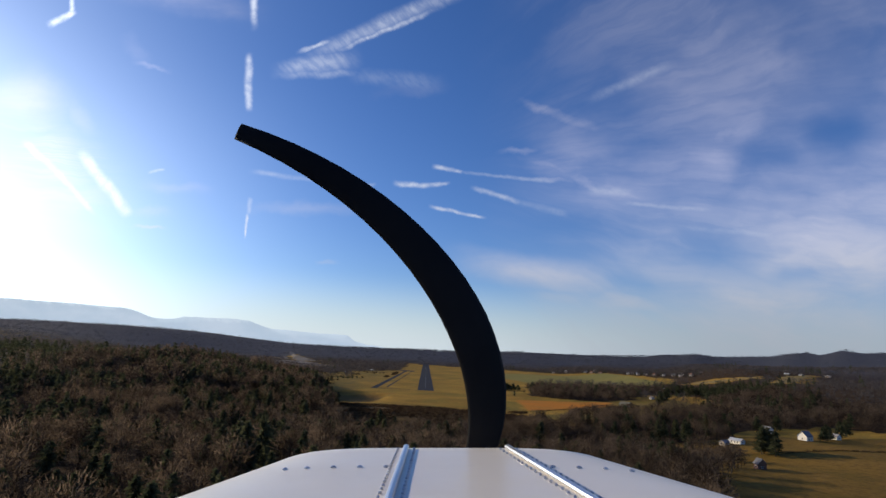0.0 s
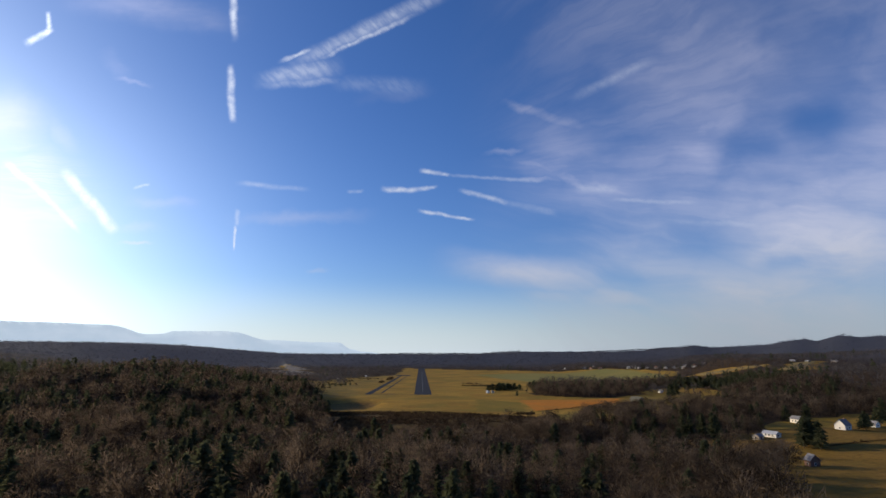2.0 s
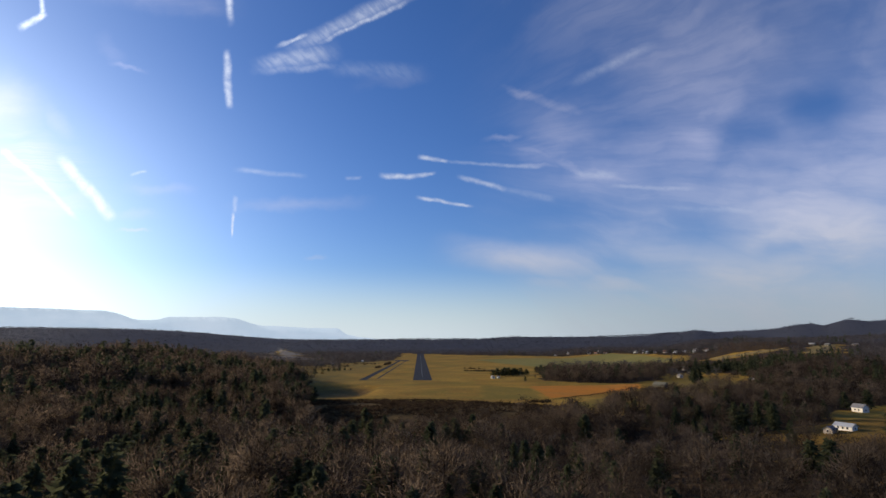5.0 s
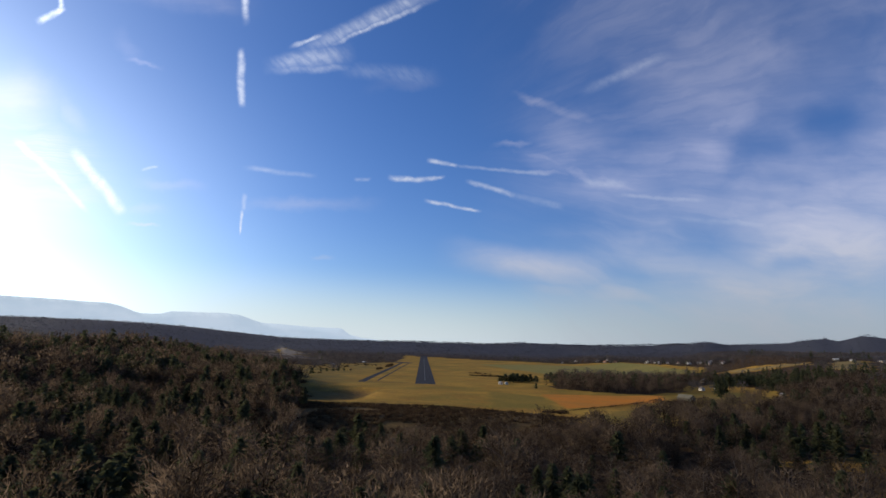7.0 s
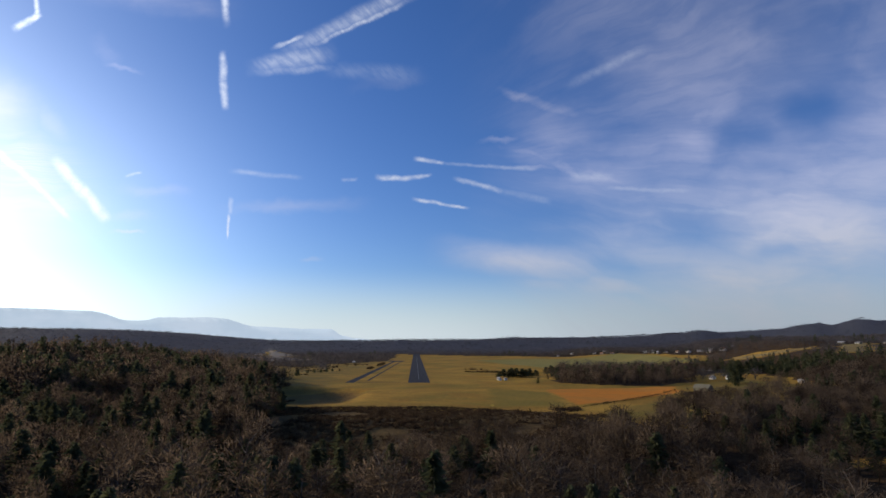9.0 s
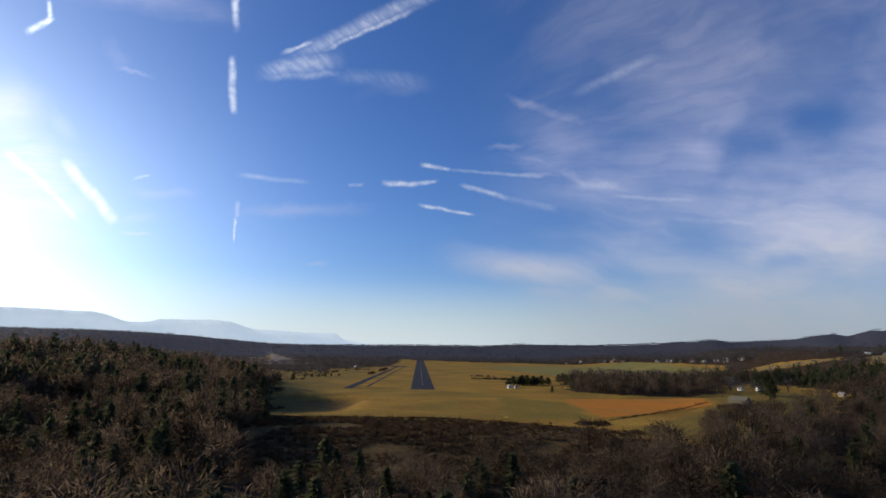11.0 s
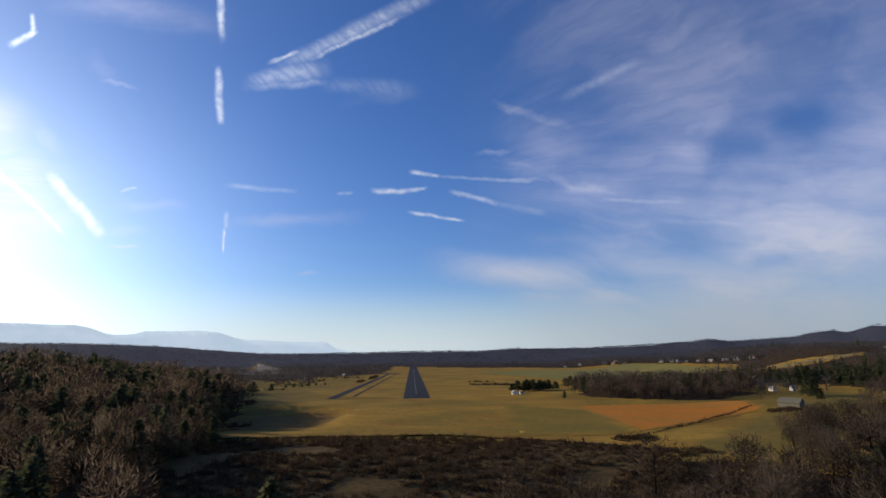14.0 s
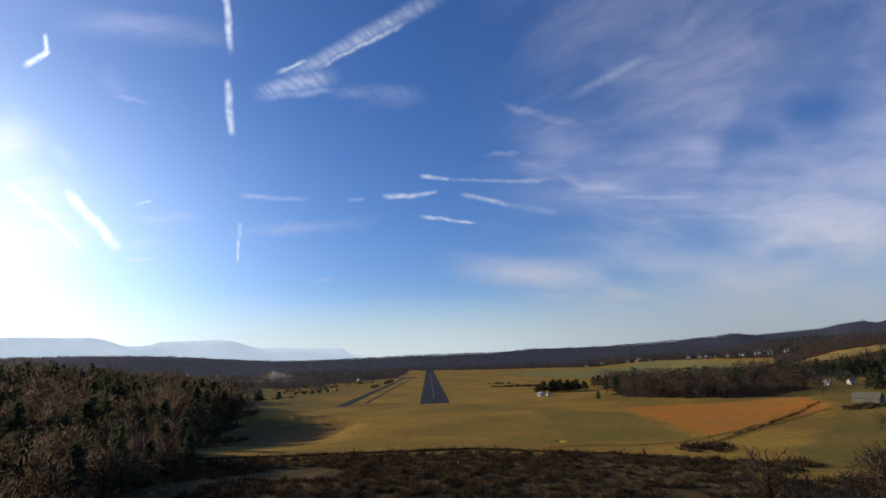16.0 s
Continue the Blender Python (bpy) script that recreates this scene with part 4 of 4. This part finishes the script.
# ---- houses ----
def house(name, x, y, turn, wide, deep, high, roof_high, wall_mat, roof_mat, label, windows=2, door=True, chimney=False, category="house"):
    root = new(name)
    root.matrix_basis = pose(x, y, land(x, y), 0, 0, turn)
    w, d = wide / 2, deep / 2
    bm = bmesh.new()
    ring = [(-w, -d), (w, -d), (w, d), (-w, d)]
    low = [bm.verts.new((a, b, -0.8)) for a, b in ring]
    top = [bm.verts.new((a, b, high)) for a, b in ring]
    g0, g1 = bm.verts.new((-w, 0, high + roof_high)), bm.verts.new((w, 0, high + roof_high))
    for i in range(4):
        j = (i + 1) % 4
        if i == 1:
            bm.faces.new((low[1], low[2], top[2], g1, top[1]))
        elif i == 3:
            bm.faces.new((low[3], low[0], top[0], g0, top[3]))
        else:
            bm.faces.new((low[i], low[j], top[j], top[i]))
    part("wall", bm, wall_mat, root)
    for side in (-1, 1):
        bm = bmesh.new()
        o, e = 0.45, 0.5
        slope = roof_high / d
        z_eave = high - o * slope
        pts = [(-w - e, side * (d + o), z_eave), (w + e, side * (d + o), z_eave), (w + e, 0, high + roof_high), (-w - e, 0, high + roof_high)]
        lower = [bm.verts.new((a, b, c + 0.03)) for a, b, c in pts]
        upper = [bm.verts.new((a, b, c + 0.24)) for a, b, c in pts]
        bm.faces.new(upper)
        bm.faces.new(lower[::-1])
        for i in range(4):
            j = (i + 1) % 4
            bm.faces.new((lower[i], lower[j], upper[j], upper[i]))
        bmesh.ops.recalc_face_normals(bm, faces=bm.faces)
        part("roof_slope", bm, roof_mat, root)
    for face in (-1, 1):
        for k in range(windows):
            cx = -w + wide * (k + 1) / (windows + 1)
            if door and face == -1 and k == 0:
                bm = bmesh.new()
                block(bm, cx - 0.5, cx + 0.5, face * d - 0.06, face * d + 0.06, 0.0, 2.05, 0.02)
                part("door", bm, DOOR_PAINT, root)
                continue
            bm = bmesh.new()
            block(bm, cx - 0.62, cx + 0.62, face * d - 0.07, face * d + 0.07, 0.9, 2.3, 0.03)
            win = part("window", bm, SIDING, root)
            bm = bmesh.new()
            block(bm, cx - 0.5, cx + 0.5, face * d - 0.1, face * d + 0.1, 1.02, 2.18)
            part("pane", bm, PANE, win)
    for end in (-1, 1):
        bm = bmesh.new()
        block(bm, end * w - 0.07, end * w + 0.07, -0.6, 0.6, 0.95, 2.25, 0.03)
        win = part("window", bm, SIDING, root)
        bm = bmesh.new()
        block(bm, end * w - 0.1, end * w + 0.1, -0.48, 0.48, 1.07, 2.13)
        part("pane", bm, PANE, win)
    if chimney:
        bm = bmesh.new()
        block(bm, w * 0.4, w * 0.4 + 0.8, -0.4, 0.4, high + roof_high * 0.5, high + roof_high + 0.9, 0.04)
        part("chimney", bm, ROOF_RUST, root)
    return tagged(root, label, category, group="houses")


house("farmhouse", 309, -396, 24, 8, 7.5, 3.6, 3.8, SIDING, ROOF_GREY, "white gabled farmhouse beside dark evergreens", 2, True, True)
house("cottage", 306, -349, 104, 8, 6, 3.2, 2.2, SIDING, ROOF_GREY, "white cottage among bare trees")
house("long_house", 237, -424, 112, 10, 5, 2.5, 1.5, SIDING, ROOF_METAL, "long low white house with pale metal roof", 3)
house("cabin", 225, -428, 30, 6, 4.5, 2.4, 1.4, SIDING_TAN, ROOF_GREY, "small pale cabin beside the long house", 1)
house("shed", 197, -521, 88, 5, 5, 3.4, 2.6, DOOR_PAINT, ROOF_GREY, "small dark shed with a grey roof on the lawn", 1, True, False, "shed")
house("cottage", 347, -379, 105, 5, 5, 2.8, 2.0, SIDING, ROOF_GREY, "small white cottage at the lawn's edge", 1)
house("barn", 247, -156, 126, 13, 9, 3.0, 2.8, BOARDS, BOARDS, "weathered grey-green wooden barn on a grassy knoll", 0, False, False, "barn")
house("cottage", 351, 22, 104, 5.5, 5, 2.8, 1.8, SIDING, ROOF_GREY, "white cottage below the evergreen belt", 2)
house("cottage", 365, 12, -8, 4, 6, 3.4, 2.0, SIDING, ROOF_GREY, "tall white cottage below the evergreen belt", 1)
house("farmhouse", 449, 212, 104, 11, 8, 4.5, 3.0, SIDING_TAN, ROOF_METAL, "tan farmhouse with a pale roof among trees", 2)
house("airfield_shed", 97, 41, 104, 5, 4, 2.4, 1.0, SIDING, ROOF_METAL, "white airfield shed with pale metal roof", 3, True, False, "shed")
house("airfield_shed", 105, 44, 100, 3.5, 3.5, 2.2, 0.9, SIDING, ROOF_GREY, "small white airfield shed beside evergreens", 1, True, False, "shed")
house("cottage", 401, -63, 104, 5, 4, 2.6, 1.4, SIDING_TAN, ROOF_GREY, "tan cottage hidden in brown woods", 2)
village = ((455, 1160, 13), (505, 1180, 11), (540, 1060, 13), (545, 1005, 10), (640, 900, 13), (622, 815, 11), (634, 775, 13), (640, 722, 12), (650, 686, 11), (662, 650, 13),
           (652, 590, 12), (672, 570, 12), (690, 610, 11), (600, 742, 12), (700, 680, 13), (560, 960, 11), (730, 640, 12), (615, 860, 12), (585, 1100, 13))
for i, (x, y, wide) in enumerate(village):
    house("village_house", x, y, (i * 53) % 40 + 92, wide * 0.9, 7, 2.8 + (i % 3) * 0.8, 2.0 + (i % 2) * 0.8, (SIDING_TAN, SIDING_TAN, SIDING)[i % 3], (ROOF_GREY, ROOF_METAL, ROOF_GREY, ROOF_RUST)[i % 4],
          ("tan house with a grey roof on the village ridge", "tan house with a pale roof on the village ridge", "white house with a low roof on the village ridge")[i % 3], 2)
for i, (x, y, wide) in enumerate(((-215, 481, 13.5), (-191, 503, 13.2), (-142, 652, 17.8), (-608, 1673, 23.9), (-553, 1622, 18.5), (812, 402, 13), (838, 392, 13), (905, 402, 15))):
    house("outlying_house", x, y, (i * 41) % 30 + 92, wide * 0.8, 6, 2.8, 1.6, (BOARDS, SIDING_TAN, BOARDS)[i % 3], (ROOF_GREY, ROOF_GREY, ROOF_METAL)[i % 3], "pale low building at the edge of the woods", 2)


# garden trees and hedges among the village's houses
town = []
for i, (x, y, wide) in enumerate(village + ((-215, 470, 12), (-190, 492, 12), (-142, 640, 16), (-172, 580, 12), (-220, 410, 12), (-180, 310, 12), (350, 14, 6), (364, 2, 6))):
    for k in range(9):
        a, r = rng.random() * 6.283, 9 + 26 * rng.random()
        px, py = x + r * math.cos(a), y + r * math.sin(a)
        if rng.random() < 0.8:
            town.append((px, py, land(px, py) - 0.1, 0.55 + 0.55 * rng.random()))
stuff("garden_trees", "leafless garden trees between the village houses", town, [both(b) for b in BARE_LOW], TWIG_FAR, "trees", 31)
hedges = [(x + 16 * math.sin(k * 2.1), y + 12 * math.cos(k * 1.3) - 8, 0, 0.45 + 0.3 * rng.random()) for x, y, wide in village for k in range(3)]
stuff("garden_evergreens", "dark evergreen hedges beside the village houses", [(x, y, land(x, y) - 0.1, s) for x, y, z, s in hedges], [both(b) for b in PINE_LOW], NEEDLE, "trees", 32)


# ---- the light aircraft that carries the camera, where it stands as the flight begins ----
def paint_white():
    m, n, b = surface("white_gloss_paint", 0.22, spec=0.35)
    p = n.tree.nodes.new("ShaderNodeTexCoord").outputs["Object"]
    grime = n.ramp(n.noise(p, 3.0, 5.0, 0.6), 0.5, 0.8)
    n.put(b.inputs["Base Color"], n.mix(n.math("MULTIPLY", grime, 0.35), (0.74, 0.69, 0.60), (0.58, 0.53, 0.45)))
    n.put(b.inputs["Roughness"], n.ramp(n.noise(p, 5.0, 4.0, 0.6), 0.3, 0.7, 0.28, 0.36))
    return m


COWL_PAINT = paint_white()
STEEL = varied("bright_steel", (0.55, 0.55, 0.56), (0.75, 0.75, 0.76), 0.3, 0.2, 0.9, by="object")
BLADE = varied("matt_black_blade", (0.005, 0.005, 0.006), (0.012, 0.012, 0.013), 0.7, 0.3, spec=0.1, by="object")


def cowl_point(depth, s):
    """A point of the cowling's skin: metres ahead of the eye, and s from -1 to 1 across it."""
    t = (depth - 1.0) / 0.5
    half = 0.76 - 0.23 * t if depth < 1.5 else 0.53 - 0.5 * (depth - 1.5)
    mid = 0.035 - 0.035 * t
    top = -0.452 - 0.083 * t if depth < 1.5 else -0.535 - 1.3 * (depth - 1.5) ** 1.5 * 3
    k = abs(s)
    if k > 1:
        # the underside, rounded
        ang = (k - 1) * math.pi / 2
        return mid + math.copysign(half * math.cos(ang) ** 0.5 if k < 2 else 0.0, s), depth, top - 0.42 - 0.34 * math.sin(ang) ** 0.7
    ang = k * math.pi / 2
    cx, cz = math.sin(ang) ** 0.42, math.cos(ang) ** 0.34 if k < 1 else 0.0
    return mid + math.copysign(half * cx, s), depth, top - 0.42 * (1 - cz)


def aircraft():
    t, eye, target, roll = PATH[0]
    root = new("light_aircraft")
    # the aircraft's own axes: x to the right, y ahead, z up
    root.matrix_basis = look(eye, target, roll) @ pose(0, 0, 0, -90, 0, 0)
    bm = bmesh.new()
    depths = [0.55, 0.7, 0.85, 1.0, 1.15, 1.3, 1.4, 1.46, 1.5, 1.53, 1.56, 1.585]
    n = 96
    grid = [[bm.verts.new(cowl_point(d, -2 + 4 * i / n)) for i in range(n)] for d in depths]
    for a, b in zip(grid, grid[1:]):
        for i in range(n):
            f = bm.faces.new((a[i], a[(i + 1) % n], b[(i + 1) % n], b[i]))
            f.smooth = True
    bm.faces.new(grid[0])
    bm.faces.new(grid[-1][::-1])
    part("cowling", bm, COWL_PAINT, root, "glossy white riveted engine cowling")

    def on_skin(x, depth, lift=0.0):
        s = 0.0
        lo, hi = -1.0, 1.0
        for _ in range(30):
            s = (lo + hi) / 2
            if cowl_point(depth, s)[0] < x:
                lo = s
            else:
                hi = s
        px, py, pz = cowl_point(depth, s)
        return Vector((px, py, pz + lift))

    rivet = bmesh.new()
    bmesh.ops.create_icosphere(rivet, subdivisions=1, radius=0.0045)
    rivet_mesh = bpy.data.meshes.new("rivet")
    rivet.to_mesh(rivet_mesh)
    rivet.free()
    rivet_mesh.materials.append(STEEL)
    for xa, xb in ((-0.097, -0.098), (0.268, 0.170)):
        # a piano hinge from the windscreen to the nose
        hinge = bmesh.new()
        prev = None
        for k in range(25):
            d = 0.8 + 0.69 * k / 24
            c = on_skin(xa + (xb - xa) * (d - 1.0) / 0.5, d, 0.006)
            ring = [hinge.verts.new(c + Vector((0.008 * math.cos(q), 0, 0.006 * math.sin(q)))) for q in [i * math.pi / 4 for i in range(8)]]
            if prev:
                for i in range(8):
                    hinge.faces.new((prev[i], prev[(i + 1) % 8], ring[(i + 1) % 8], ring[i]))
            prev = ring
        part("hinge", hinge, STEEL, root, "bright steel piano hinge")
        for side in (-1, 1):
            for k in range(24):
                d = 0.82 + 0.66 * k / 23
                c = on_skin(xa + (xb - xa) * (d - 1.0) / 0.5 + side * 0.022, d, 0.001)
                piece("rivet", rivet_mesh, root, Matrix.Translation(c))
    for x in (-0.36, -0.31, -0.25, -0.19, -0.13, 0.25, 0.31, 0.37, 0.43):
        piece("fastener", rivet_mesh, root, Matrix.Translation(on_skin(x, 1.27, 0.001)) @ Matrix.Diagonal((1.6, 1.6, 1.0, 1)))
    # propeller at rest, its blades aslant
    hub = Vector((0.03, 1.66, -0.72))
    prop = new("propeller")
    prop.parent = root
    prop.matrix_basis = Matrix.Translation(hub)
    root_at, bend, lean_out, tip_at = Vector((0.0, -0.02)), Vector((0.27, 0.27)), Vector((-0.01, 0.84)), Vector((-0.64, 1.07))
    for flip in (0, 180):
        bm = bmesh.new()
        rows = []
        for k in range(25):
            # a scimitar blade: its line bends back from the hub to the tip
            q = k / 24
            c = root_at * (1 - q) ** 3 + bend * (3 * q * (1 - q) ** 2) + lean_out * (3 * q * q * (1 - q)) + tip_at * q ** 3
            run = ((bend - root_at) * (1 - q) ** 2 + (lean_out - bend) * (2 * q * (1 - q)) + (tip_at - lean_out) * q * q).normalized()
            chord = (0.04 + 0.03 * math.sin(min(1, q / 0.35) * math.pi / 2)) * (1 - 0.62 * max(0, (q - 0.45) / 0.55) ** 1.3)
            thick = 0.016 * (1 - 0.8 * q) + 0.003
            tw = radians(38 - 26 * q ** 0.7)
            row = []
            for g in range(10):
                ang = g * 2 * math.pi / 10
                px, py = chord * math.cos(ang), thick * math.sin(ang)
                side, fore = px * math.cos(tw) - py * math.sin(tw), px * math.sin(tw) + py * math.cos(tw)
                row.append(bm.verts.new((c.x + run.y * side, fore, c.y - run.x * side)))
            rows.append(row)
        for a, b in zip(rows, rows[1:]):
            for i in range(10):
                bm.faces.new((a[i], a[(i + 1) % 10], b[(i + 1) % 10], b[i])).smooth = True
        bm.faces.new(rows[-1])
        bmesh.ops.rotate(bm, verts=bm.verts, cent=(0, 0, 0), matrix=Euler((0, radians(flip), 0)).to_matrix())
        part("blade", bm, BLADE, prop, "matt black propeller blade")
    bm = bmesh.new()
    bmesh.ops.create_cone(bm, segments=24, radius1=0.09, radius2=0.02, depth=0.2, cap_ends=True)
    bmesh.ops.rotate(bm, verts=bm.verts, cent=(0, 0, 0), matrix=Euler((radians(-90), 0, 0)).to_matrix())
    part("spinner", bm, STEEL, prop)
    tagged(root, "white light aircraft nose with black two-bladed propeller", "aircraft")


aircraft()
